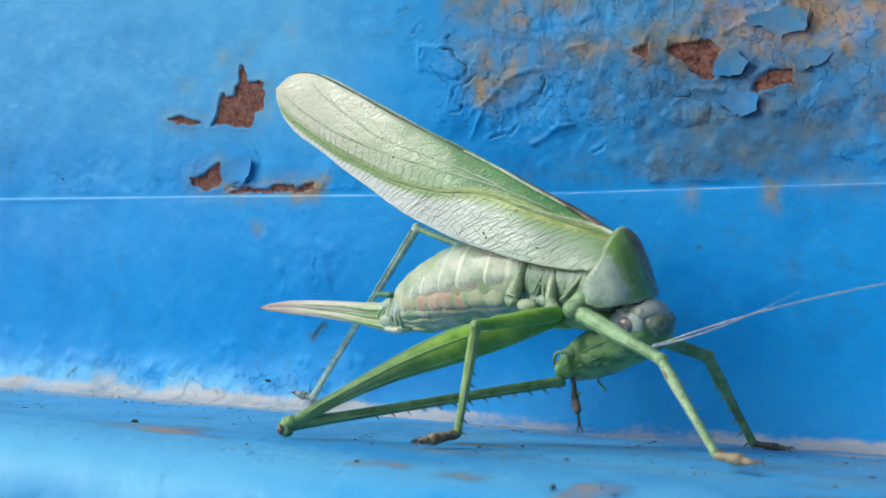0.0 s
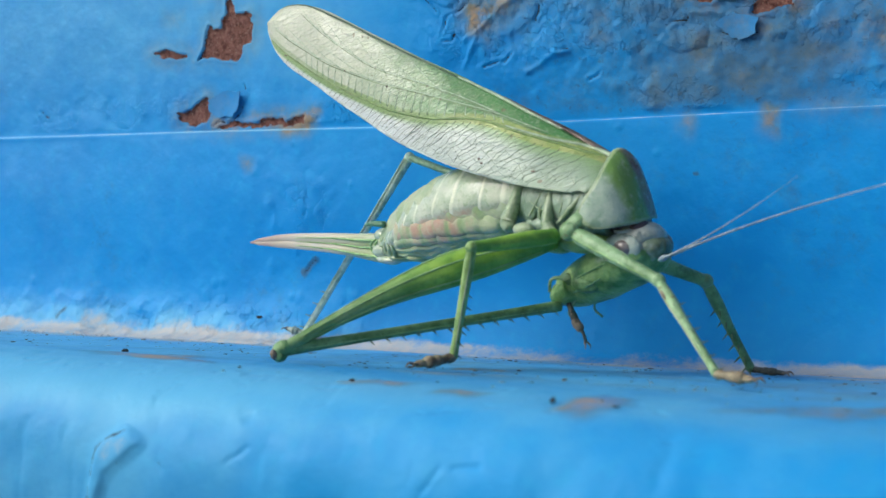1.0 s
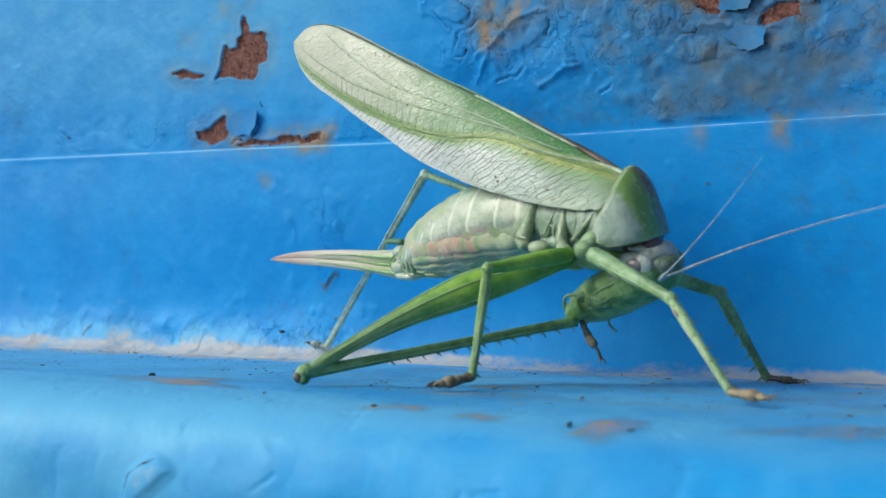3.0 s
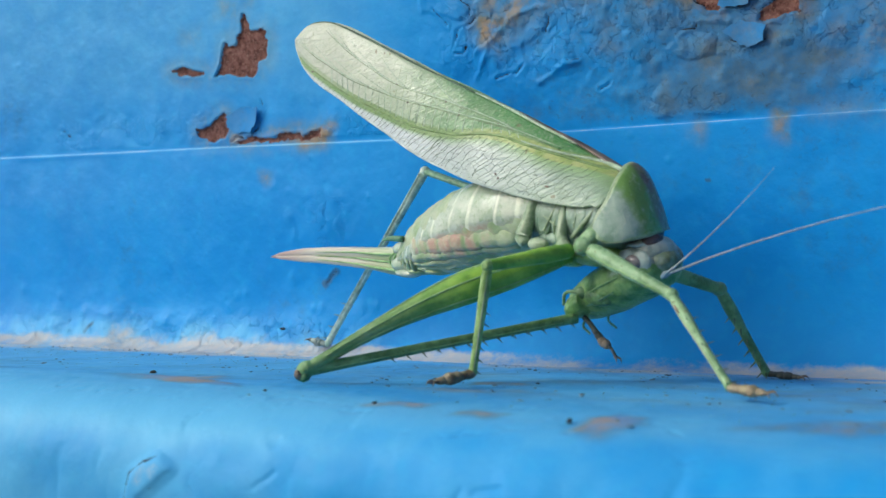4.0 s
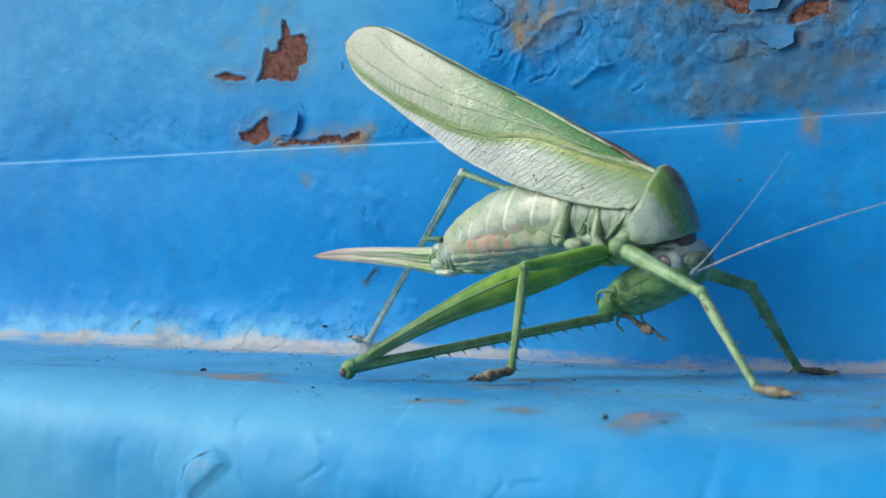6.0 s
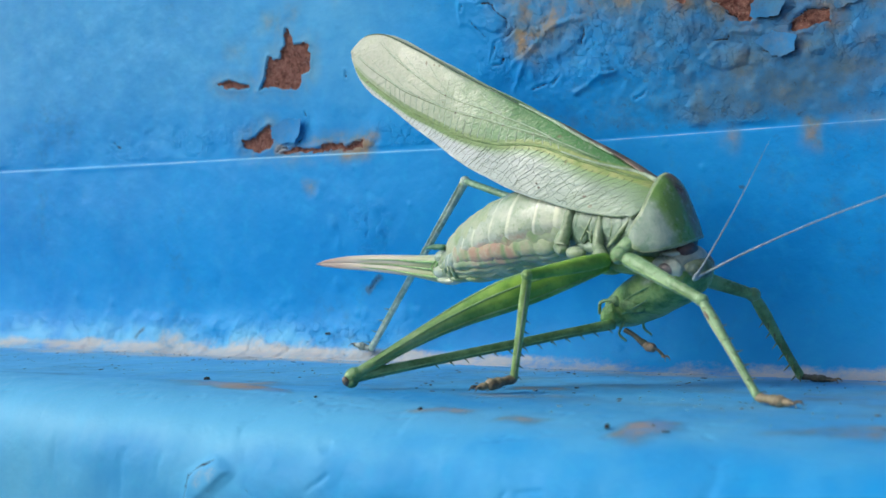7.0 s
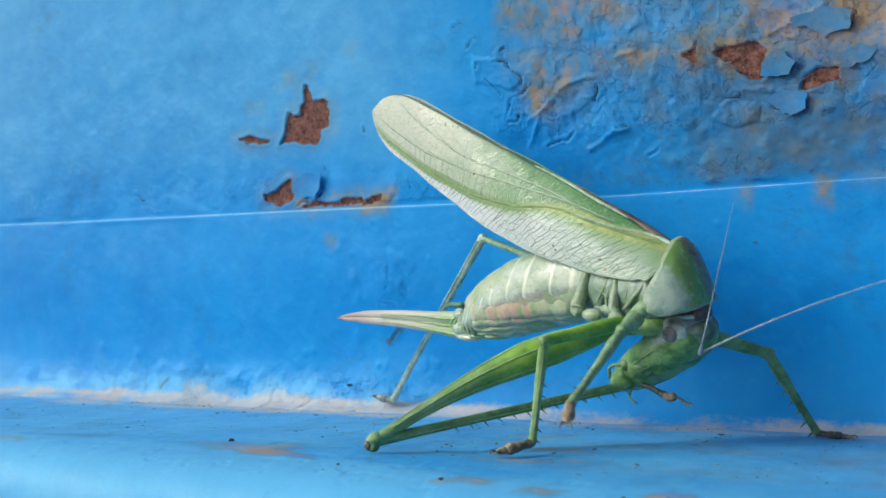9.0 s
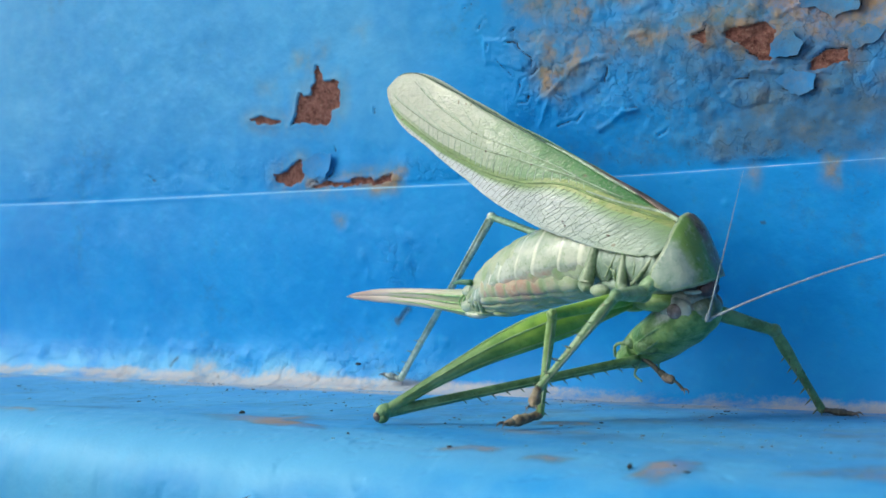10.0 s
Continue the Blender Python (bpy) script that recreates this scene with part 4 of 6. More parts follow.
# --- wings: a blade along an axis in the upright plane, with an upper and a lower outline
WING_BASE, WING_AXIS = np.array((9.5, 25.0)), np.array((-0.95, 0.3125))
WING_UP = np.array((0.3125, 0.95))
TOP_S, TOP_H = np.array((0, 3.3, 7.3, 11.5, 16.5, 21.6, 26.7, 32, 38, 44, 49, 53, 58.8)), np.array((0.25, 0.95, 1.45, 1.85, 2.4, 2.75, 3.1, 3.4, 3.9, 4.45, 4.85, 5.0, 5.0))
LOW_S, LOW_H = (0, 0.7, 3, 6.7, 11, 15.8, 21, 26.5, 32.6, 37, 42, 46, 52, 58.8), (-2.6, -2.75, -3.4, -4.2, -4.95, -5.45, -5.8, -5.95, -5.5, -5.05, -4.4, -3.9, -3.2, -2.5)
WING_LENGTH = 58.8
MID_S, MID_H = (0, 2.6, 6.4, 9, 12.6, 16.5, 20, 23, 27, 31, 37, 42, 48, 54, 58.4), (0.6, 0.8, 0.4, 0.1, 0.15, 0.05, -0.6, -1.7, -2.55, -2.95, -3.1, -3.0, -2.6, -1.6, -0.5)


def eased(s, xs, ys):
    """A smooth curve through a few stations."""
    acc = 0.0
    for d, w in ((-1.2, 0.2), (-0.6, 0.2), (0, 0.2), (0.6, 0.2), (1.2, 0.2)):
        acc = acc + w * np.interp(s + d, xs, ys)
    return acc


def outline(s):
    """Upper and lower edge at s; the tip is a rounded end."""
    top, low = float(eased(s, TOP_S, TOP_H)), float(eased(s, LOW_S, LOW_H))
    if s < 2:
        top, low = float(np.interp(s, TOP_S, TOP_H)), float(np.interp(s, LOW_S, LOW_H))
    k = max(0.0, 1 - max(0.0, (s - 49.5) / (WING_LENGTH - 49.5)) ** 2.3) ** 0.5
    c = 1.1
    return c + (top - c) * k, c + (low - c) * k


def wing_point(s, h, side=-1.0, off=0.0):
    """A point of the wing at s along its axis and h above it."""
    top, low = outline(s)
    v = np.clip((top - h) / max(top - low, 0.2), 0, 1)
    out = np.interp(s, (0, 8, 18, 40, 58.4), (4.9, 5.1, 4.6, 2.5, 1.3))
    y = 0.5 + (out - 0.5) * v**0.75 + 0.55 * math.sin(math.pi * v) * (1 - 0.5 * s / 58.4) + 0.12 * math.sin(s * 0.55 + v * 4)
    xz = WING_BASE + WING_AXIS * s + WING_UP * h
    return np.array((xz[0], side * (y + off), xz[1]))


def wing(side, name, label):
    n, m = 152, 34
    ss = np.append([-1.6, -0.8], WING_LENGTH * (1 - np.cos(np.linspace(0.02, 1, n - 2) * math.pi)) / 2)
    if side > 0:
        ss = np.maximum(ss, 3.0 + ss * 0.02)
    verts, along, field = [], [], []
    for s in ss:
        top, low = outline(s)
        mid = eased(s, MID_S, MID_H)
        for v in np.linspace(0, 1, m):
            h = top + (low - top) * v
            # the root is cut slantwise, under the pronotum's rear edge
            verts.append(wing_point(s + 0.5 * v * max(0.0, 2.0 - s), h, side))
            along.append(s / 58.4)
            field.append(h - mid)
    faces = grid_faces(n, m)
    if side < 0:
        faces = [f[::-1] for f in faces]
    ob = piece(name, (verts, faces), MAT_WING, None, label, dict(along=along, field=field))
    thick = ob.modifiers.new("thickness", "SOLIDIFY")
    thick.thickness, thick.offset = 0.00012, 0
    return ob


right_wing = wing(-1.0, "forewing", "pale grey-green net-veined forewing")
left_wing = wing(1.0, "forewing", "pale grey-green net-veined forewing")


def vein(stations, r0, r1, material, n=26):
    """A raised vein through stations (s, h) on the near wing."""
    pts = smooth_through(stations, n)
    path = [wing_point(max(s, 0.3), h, -1.0, 0.05) for s, h in pts]
    r = np.linspace(r0, r1, n)
    return piece("vein", loft(path, r, r, 6, up=(0, 1, 0)), material, right_wing)


vein([(s, float(eased(s, MID_S, MID_H))) for s in (1, 6, 12, 18, 24, 30, 36, 42, 48, 54, 57)], 0.19, 0.09, MAT_VEIN, 60)
vein([(0.4, 0.9), (4, 1.0), (9, 0.5), (14, 0.25)], 0.3, 0.1, MAT_VEIN_PALE, 24)
# the second long vein and its branches, which lean towards the tip
RADIAL = ((9, 0.75), (15, 0.85), (21, 0.5), (27.6, -0.05), (33.6, -0.6), (40, -0.9), (46, -0.8), (52, -0.2), (56.5, 0.7))
vein(RADIAL, 0.075, 0.05, MAT_VEIN_BRANCH, 48)
vein([(a, b + 0.2) for a, b in RADIAL], 0.08, 0.05, MAT_VEIN_PALE, 48)
vein([(16, 0.9), (22, 1.1), (28, 1.0), (34, 0.75), (39, 0.9), (44, 1.7), (49, 2.7), (53, 3.7)], 0.06, 0.035, MAT_VEIN_BRANCH, 40)
vein([(16, 1.08), (22, 1.28), (28, 1.18), (34, 0.93), (39, 1.08), (44, 1.88), (49, 2.88)], 0.075, 0.04, MAT_VEIN_PALE, 40)
for s0, h0, s1, h1 in ((36, -0.75, 46, 0.9), (41, -0.9, 50.5, 1.1), (46, -0.8, 54.5, 1.5), (39, 0.9, 47, 3.6), (34, 0.75, 42, 3.5), (29, 0.95, 37, 3.1), (24, 1.05, 31, 2.7), (44, 1.7, 50.5, 4.0), (48, 2.5, 53, 4.2)):
    vein([(s0, h0), ((s0 + s1) / 2, h0 + 0.42 * (h1 - h0)), (s1, h1)], 0.055, 0.03, MAT_VEIN_PALE, 12)
# net of fine veins below the main vein: slanting lines with short links between them
random.seed(7)
net, lines = [], []
for i in range(58):
    s0 = 0.4 + i * (1.0 if i < 26 else 0.93)
    sway, lean = random.uniform(0.0, 6.0), random.uniform(0.17, 0.27)
    line = []
    for k in range(40):
        h = float(eased(s0, MID_S, MID_H)) - 0.4 - 0.28 * k
        s = s0 + lean * k + (0.16 if s0 < 24 else 0.06) * math.sin(k * 0.8 + sway) + random.uniform(-0.05, 0.05)
        if s > 57.6 or h < outline(s)[1] + 0.08:
            break
        line.append((s, h))
    lines.append(line)
    if len(line) > 2:
        path = [wing_point(max(s, 0.2), h, -1.0, 0.045) for s, h in line]
        r = np.linspace(0.052 if i % 3 == 0 else 0.044, 0.034, len(path))
        net.append(loft(path, r, r, 5, up=(0, 1, 0)))
for i in range(len(lines) - 1):
    a, b = lines[i], lines[i + 1]
    k = random.randint(1, 3)
    while k < min(len(a), len(b)) - 1:
        m = max(0, k - random.choice((0, 1, 1, 2)))
        path = [wing_point(max(q[0], 0.2), q[1], -1.0, 0.04) for q in (a[k], ((a[k][0] + b[m][0]) / 2, (a[k][1] + b[m][1]) / 2), b[m])]
        net.append(loft(path, np.full(3, 0.038), np.full(3, 0.038), 4, up=(0, 1, 0)))
        k += random.choice((2, 3, 3, 4)) if i < 26 else random.choice((3, 5, 7, 9))
piece("vein_net", joined(*net), MAT_VEIN_DARK, right_wing, "net of fine grey-green veins")
# ladder of pale cross-veins between the two long veins, and a looser one above
for i in range(27):
    s0 = 14.5 + i * 1.32
    a, b = float(eased(s0, MID_S, MID_H)) + 0.3, float(np.interp(s0 + 0.6, *zip(*RADIAL)))
    vein([(s0, a), (s0 + 0.35, (a + b) / 2), (s0 + 0.6 + 0.1 * math.sin(i * 2.3), b)], 0.075, 0.05, MAT_VEIN_PALE, 7)
    if i < 16:
        vein([(s0 + 0.2, a), (s0 + 0.55, (a + b) / 2), (s0 + 0.8 + 0.1 * math.sin(i * 2.3), b)], 0.026, 0.02, MAT_VEIN_BRANCH, 7)
for i in range(24):
    s0 = 8.0 + i * 1.25
    a, b = float(np.interp(s0, *zip(*RADIAL))) + 0.1, outline(s0 + 1.4)[0] - 0.25
    vein([(s0, a), (s0 + 0.7 + 0.1 * math.sin(i * 1.7), (a + b) / 2), (s0 + 1.5, b)], 0.035, 0.02, MAT_VEIN_BRANCH, 8)
# small brown flecks on the long veins
for i, (s0, h0) in enumerate(((53.2, -1.9), (46.4, -2.75), (41.2, -0.85), (38.7, -3.1), (36.1, 0.8), (33.0, -0.62), (29.5, -2.8), (27.2, 1.0), (24.2, 0.25), (21.2, -1.05), (18.4, 0.9), (16.2, 0.05), (11.2, 0.1), (14.5, -4.1), (15.1, -3.8), (7.4, -2.7))):
    p = wing_point(s0, h0, -1.0, 0.05)
    piece("fleck", ball(p, (0.2 + 0.13 * (i % 3 == 0), 0.06, 0.15), 6, 8), MAT_DORSAL, right_wing)
# brown dorsal strip between the two wings
strip = [wing_point(s, outline(s)[0], -1.0, -0.4) + np.array((0, 0, 0.22)) for s in np.linspace(0.5, 17, 12)]
piece("wing_edge", tube(strip, (0.7, 0.6, 0.45, 0.3, 0.12), 30, 10, 0.4, up=(0, 0, 1)), MAT_DORSAL, right_wing, "brown dorsal edge of the folded wings")
rim = [wing_point(s, outline(s)[0], -1.0, 0.02) + np.array((0, 0, 0.1)) for s in np.linspace(8, 24, 8)]
piece("wing_rim", tube(rim, (0.12, 0.2, 0.2, 0.1), 24, 6), MAT_VEIN_PALE, right_wing, "pale rim of the forewing")

edge = [wing_point(s, outline(s)[0], -1.0, 0.03) for s in np.linspace(24, 58.5, 22)]
piece("wing_rim", tube(edge, (0.06, 0.13, 0.15, 0.13, 0.08), 60, 6), MAT_VEIN_DARK, right_wing, "dark upper rim of the forewing")
edge = [wing_point(s, outline(s)[1], -1.0, 0.03) for s in np.linspace(14, 58.5, 24)]
piece("wing_rim", tube(edge, (0.05, 0.1, 0.12, 0.11, 0.07), 60, 6), MAT_RIM_WHITE, right_wing, "whitish lower rim of the forewing")

# --- abdomen
ABD_X = (-27.0, -25.0, -22.5, -19.5, -14.4, -10.2, -5.6, 0.0, 6.0, 10.0)
ABD_C = (15.4, 16.0, 17.0, 18.0, 19.7, 20.7, 21.4, 22.0, 22.4, 22.5)
ABD_R = (1.5, 2.6, 3.7, 4.5, 5.1, 5.0, 4.7, 4.5, 4.0, 3.2)


def abdomen_point(x, angle, grow=0.0):
    """Angle 0 is the back, positive to the near side."""
    c, r = eased(x, ABD_X, ABD_C), eased(x, ABD_X, ABD_R) + grow
    return np.array((x + 0.25 * (math.cos(angle)) * 1.2, -0.86 * r * math.sin(angle), c + r * math.cos(angle)))


core_x = np.linspace(-26.6, 9.5, 110)
FOLD_AT = np.array((-24.2, -22.2, -19.8, -16.7, -13.2, -9.4, -5.4, -1.6))


def fold(q, a):
    """Creases of the soft flank at each ring, and a lengthwise furrow."""
    x = -26.6 + 36.1 * q
    ring = min(abs(x - FOLD_AT)) / 1.2
    side = abs(math.cos(a))
    return 1 + 0.02 * min(ring, 1.0) - 0.05 * math.exp(-((math.sin(a) + 0.62) ** 2) / 0.01) * side + 0.02 * math.sin(x * 3.1 + 4 * a) * side


shape = loft([(x, 0, float(eased(x, ABD_X, ABD_C))) for x in core_x], [0.822 * float(eased(x, ABD_X, ABD_R)) for x in core_x], [0.94 * float(eased(x, ABD_X, ABD_R)) for x in core_x], 48, bump=fold)
pinkness = [float(np.interp(x, (-26, -22, -17, -9, -4), (0.1, 0.9, 0.95, 0.7, 0.0))) * (0.3 + 0.7 * min(float(min(abs(x - FOLD_AT))) / 1.0, 1.0)) * math.exp(-((math.sin(2 * math.pi * j / 48) + 0.38) ** 2) / 0.12) for x in core_x for j in range(48)]
piece("abdomen", shape, MAT_FOLD, None, "soft pinkish and cream flank of the abdomen", dict(pink=pinkness + [0, 0], low=np.zeros(len(shape[0]))))
EDGES = (2.0, -3.5, -6.6, -10.9, -13.8, -17.2, -19.2, -21.2, -22.9, -24.4, -25.6, -26.8)
for a, b in zip(EDGES, EDGES[1:]):
    n, m = 12, 44
    reach = 1.80 if b > -20 else 2.02
    verts, rear, low, pink = [], [], [], []
    for i in range(n):
        f = i / (n - 1)
        x = a + (b - a - 0.5) * f
        for j in range(m):
            g = -1 + 2 * j / (m - 1)
            ang = g * reach * (1.0 - 0.045 * (2 * f - 1) ** 2)
            swell = 0.03 + 0.13 * math.sin(math.pi * f**1.3) + 0.10 * float(step01(f, 0.86, 0.95)) + 0.05 * math.sin(9 * ang + 2.1 * a) * f
            p = abdomen_point(x, ang, swell - 0.34 * float(step01(abs(g), 0.86, 1.0)))
            p[0] += 0.5 * math.sin(abs(ang) * 1.6)
            verts.append(p)
            rear.append(f)
            low.append(abs(g))
            pink.append(float(np.interp(x, (-24, -21, -17, -9, -4), (0.0, 0.6, 0.7, 0.5, 0.0))) * math.exp(-((abs(ang) - 1.75) ** 2) / 0.05) * (0.4 + 0.6 * math.sin(math.pi * f)))
    piece("tergite", (verts, grid_faces(n, m)), MAT_TERGITE, None, "", dict(rear=rear, low=low, pink=pink))


def fold_piece(name, shape, pinkish):
    return piece(name, shape, MAT_FOLD, None, "", dict(pink=np.full(len(shape[0]), pinkish), low=np.zeros(len(shape[0]))))


def flank_angle(x, z):
    """The angle on the abdomen's side at which the height is z."""
    return math.acos(max(-1.0, min(1.0, (z - float(eased(x, ABD_X, ABD_C))) / float(eased(x, ABD_X, ABD_R)))))


# soft pink lobes along the flank and creased skin below
def flank_band(name, drop, high, deep, sink, pinkish):
    """A soft band along the flank, pinched at each ring."""
    xs = np.linspace(-22.8, -3.2, 120)
    pinch = np.array((-22.0, -20.0, -18.1, -16.0, -13.8, -11.7, -9.5, -7.1, -4.9))
    path, tones = [], []
    for x in xs:
        z = 18.05 + 0.11 * (x + 15) - drop + 0.1 * math.sin(1.3 * x + drop)
        path.append(abdomen_point(x, flank_angle(x, z), sink))
        gap = float(min(abs(x - pinch)))
        tones.append(pinkish * float(np.interp(x, (-22.5, -19, -15, -11, -7, -4), (0.3, 0.85, 1.0, 0.85, 0.4, 0.0))) * (0.45 + 0.55 * min(gap / 0.7, 1.0)))
    end = np.minimum(1.0, np.minimum(xs + 23.2, -2.8 - xs) / 2.0)
    squeeze = np.array([1 - 0.08 * math.exp(-((float(min(abs(x - pinch))) / 0.3) ** 2)) for x in xs])
    shape = loft(path, deep * squeeze * end, high * squeeze * end, 18, bump=lambda q, a: 1 + 0.04 * math.sin(q * 140 + 5 * a) * math.cos(3 * a))
    return piece(name, shape, MAT_FOLD, None, "", dict(pink=np.append(np.repeat(tones, 18), [0, 0]), low=np.zeros(len(shape[0]))))


flank_band("flank_lobe", 0.0, 1.45, 0.8, -0.8, 0.85)
flank_band("flank_lobe", 1.4, 0.8, 0.7, -0.66, 0.55)
for k, (drop, r) in enumerate(((1.75, 0.34), (2.45, 0.36), (3.1, 0.32))):
    pts = []
    for x in np.linspace(-22.5, -5.0, 12):
        z = 18.05 + 0.11 * (x + 15) - drop + 0.16 * math.sin(1.7 * x + k)
        pts.append(abdomen_point(x, flank_angle(x, z), -0.42 + 0.08 * math.sin(2.9 * x + 2 * k)))
    fold_piece("skin_fold", tube(pts, (r * 0.5, r, r * 1.15, r, r * 0.9, r * 0.4), 60, 8), 0.42 - 0.1 * k)
# plates below
for i, x in enumerate(np.arange(-23.0, -4.0, 3.2)):
    p = abdomen_point(x, math.pi, -0.5)
    piece("sternite", ball(p + np.array((0, 0, 0.25)), (2.0, 2.2, 0.62), 8, 14), MAT_FOLD, None, "", dict(pink=np.full(8 * 14 + 2, 0.25), low=np.zeros(8 * 14 + 2)))
# wrinkles of the soft skin round the tail
random.seed(12)
for x, a0, a1, r in ((-26.6, 0.5, 2.7, 0.22), (-25.9, 0.8, 2.8, 0.24), (-25.1, 1.0, 2.8, 0.24), (-24.3, 1.35, 2.9, 0.26), (-23.4, 1.6, 2.9, 0.26), (-22.5, 1.8, 2.9, 0.24)):
    pts = [abdomen_point(x + random.uniform(-0.25, 0.25), a, -0.2) for a in np.linspace(a0, a1, 7)]
    fold_piece("skin_fold", tube(pts, (r * 0.4, r, r * 1.2, r, r * 0.5), 22, 8), random.uniform(0.05, 0.3))
# tail end: plates that clasp the ovipositor's root
tail = joined(ball((-26.4, -0.3, 16.6), (1.6, 1.5, 1.0), 12, 16), ball((-26.3, -0.5, 14.8), (2.0, 1.5, 1.2), 12, 16), ball((-25.2, -0.8, 13.7), (2.2, 1.2, 0.6), 12, 16))
k = len(tail[0])
piece("tail_plate", tail, MAT_TERGITE, None, "", dict(rear=np.zeros(k), low=np.full(k, 0.7), pink=np.zeros(k)))
for x0, z0, z1, r in ((-27.9, 16.8, 13.6, 0.14), (-27.0, 17.1, 13.4, 0.17), (-26.1, 17.3, 13.3, 0.19)):
    piece("ridge", tube([(x0 + 1.3, -0.7, z0), (x0 + 0.4, -1.5, z0 * 0.72 + z1 * 0.28), (x0, -1.6, (z0 + z1) / 2), (x0 + 0.5, -1.5, z0 * 0.25 + z1 * 0.75), (x0 + 1.6, -0.7, z1)], (r * 0.5, r, r, r * 0.8, r * 0.4), 20, 8), MAT_RIDGE)
piece("cercus", tube([(-24.2, -2.4, 18.1), (-25.6, -3.1, 18.2), (-27.2, -3.2, 17.9)], (0.42, 0.34, 0.08), 10, 8), MAT_CERCUS, None, "small pointed green cercus")
piece("cercus", tube([(-24.2, 2.4, 18.1), (-25.6, 3.1, 18.2), (-27.2, 3.2, 17.9)], (0.42, 0.34, 0.08), 10, 8), MAT_CERCUS, None, "small pointed green cercus")

# --- ovipositor: two long flat valves, one above the other
n = 40
f = np.linspace(0, 1, n)
ox = -25.2 - 31.4 * f


def ovi(zc, hh, hw, name, y=0.0):
    v, fc = loft([(x, y, z) for x, z in zip(ox, zc)], hw, hh, 14, power=0.8)
    along = np.append(np.repeat(f, 14), [0, 1])
    return piece(name, (v, fc), MAT_OVI, None, "long cream ovipositor valve with a pinkish brown tip", dict(along=along))


mid_line = 14.9 + 0.2 * np.sin(f * 3.0) - 0.8 * f**3
half = np.interp(f, (0, 0.12, 0.25, 0.5, 0.75, 0.92, 1), (1.9, 1.75, 1.45, 1.2, 0.95, 0.5, 0.05))
ovi(mid_line + half * 0.46, half * 0.56, np.interp(f, (0, 0.2, 0.6, 1), (1.1, 0.75, 0.5, 0.06)), "upper_valve")
ovi(mid_line - half * 0.46, half * 0.56, np.interp(f, (0, 0.2, 0.6, 1), (1.25, 0.8, 0.5, 0.06)), "lower_valve")
for dz, s in ((0.7, 0.12), (0.0, 0.1), (-0.75, 0.12)):
    piece("ridge", tube([(-26.0, -1.25, 15.0 + dz * 1.5), (-31, -0.95, 14.95 + dz * 1.25), (-37, -0.66, 15.05 + dz), (-45, -0.52, 14.9 + dz * 0.7)], (s * 1.6, s * 1.5, s, 0.04), 24, 6), MAT_RIDGE)

# --- thorax side plates and coxae
def slab(a, b, w0, w1, deep, name, material):
    """An oblong, rounded plate from a to b."""
    path = smooth_through([a, ((a[0] + b[0]) / 2, (a[1] + b[1]) / 2 - 0.25, (a[2] + b[2]) / 2), b], 14)
    k = np.sin(np.linspace(0.12, math.pi - 0.12, 14)) ** 0.35
    return piece(name, loft(path, np.linspace(w0, w1, 14) * k, np.full(14, deep) * k, 14, up=(0, 1, 0), power=0.75), material)


tx = np.linspace(-3.6, 9.6, 30)
shape = loft([(x, 0, 21.4) for x in tx], np.interp(tx, (-3.6, -2.5, 0, 5, 8, 9.6), (2.6, 3.9, 4.4, 4.6, 4.5, 3.2)), np.full(30, 3.9), 40, bump=lambda q, a: 1 + 0.012 * math.sin(q * 31 + 2 * a) + 0.008 * math.sin(q * 57 - 3 * a))
piece("thorax", shape, MAT_PLEURA, None, "grey-green side of the thorax with raised seams")
slab((1.5, -3.5, 24.2), (0.9, -4.35, 19.8), 1.25, 1.0, 0.3, "side_plate", MAT_PLEURA)
slab((6.2, -3.7, 23.8), (5.6, -4.45, 20.0), 1.1, 0.8, 0.3, "side_plate", MAT_PLEURA)
for line, r in (
    ([(2.7, -4.1, 23.0), (2.0, -4.5, 21.6), (1.0, -4.5, 20.1)], 0.16),
    ([(3.2, -4.3, 22.4), (2.5, -4.5, 21.0), (2.4, -4.45, 19.8)], 0.14),
    ([(1.0, -4.45, 21.7), (1.8, -4.5, 21.2), (2.7, -4.5, 20.7)], 0.12),
    ([(7.9, -4.0, 22.8), (6.9, -4.55, 21.4), (5.0, -4.65, 19.5)], 0.28),
    ([(5.2, -4.2, 23.0), (5.5, -4.6, 21.6), (5.2, -4.6, 20.6)], 0.14),
    ([(8.9, -3.9, 22.6), (8.0, -4.4, 21.4), (6.6, -4.6, 19.8)], 0.18),
):
    piece("ridge", tube(line, (r * 0.7, r, r * 0.9), 16, 8), MAT_COXA)
piece("coxa", tube([(-0.6, -3.6, 24.6), (-0.9, -4.1, 22.6), (-1.2, -4.5, 21.0), (-1.7, -4.8, 19.4), (-1.0, -5.1, 18.7)], (0.5, 0.62, 0.72, 0.95, 0.6), 22, 14), MAT_COXA, None, "cream-green hind coxa")
piece("trochanter", ball((0.7, -5.1, 18.7), (1.35, 0.75, 0.75)), MAT_COXA)
piece("coxa", tube([(3.7, -3.9, 23.6), (3.7, -4.5, 21.4), (3.8, -5.0, 19.5), (4.9, -5.7, 18.9)], (0.35, 0.5, 0.68, 0.6), 18, 12), MAT_COXA, None, "cream-green middle coxa")
piece("trochanter", ball((4.9, -5.9, 18.6), (1.0, 0.8, 0.8)), MAT_COXA)
piece("coxa", tube([(9.4, -4.2, 20.5), (8.4, -5.2, 20.0), (7.7, -5.8, 19.2), (7.5, -6.0, 18.5)], (0.7, 0.9, 0.85, 0.4), 18, 14), MAT_LEG_PALE, None, "pale green front coxa")
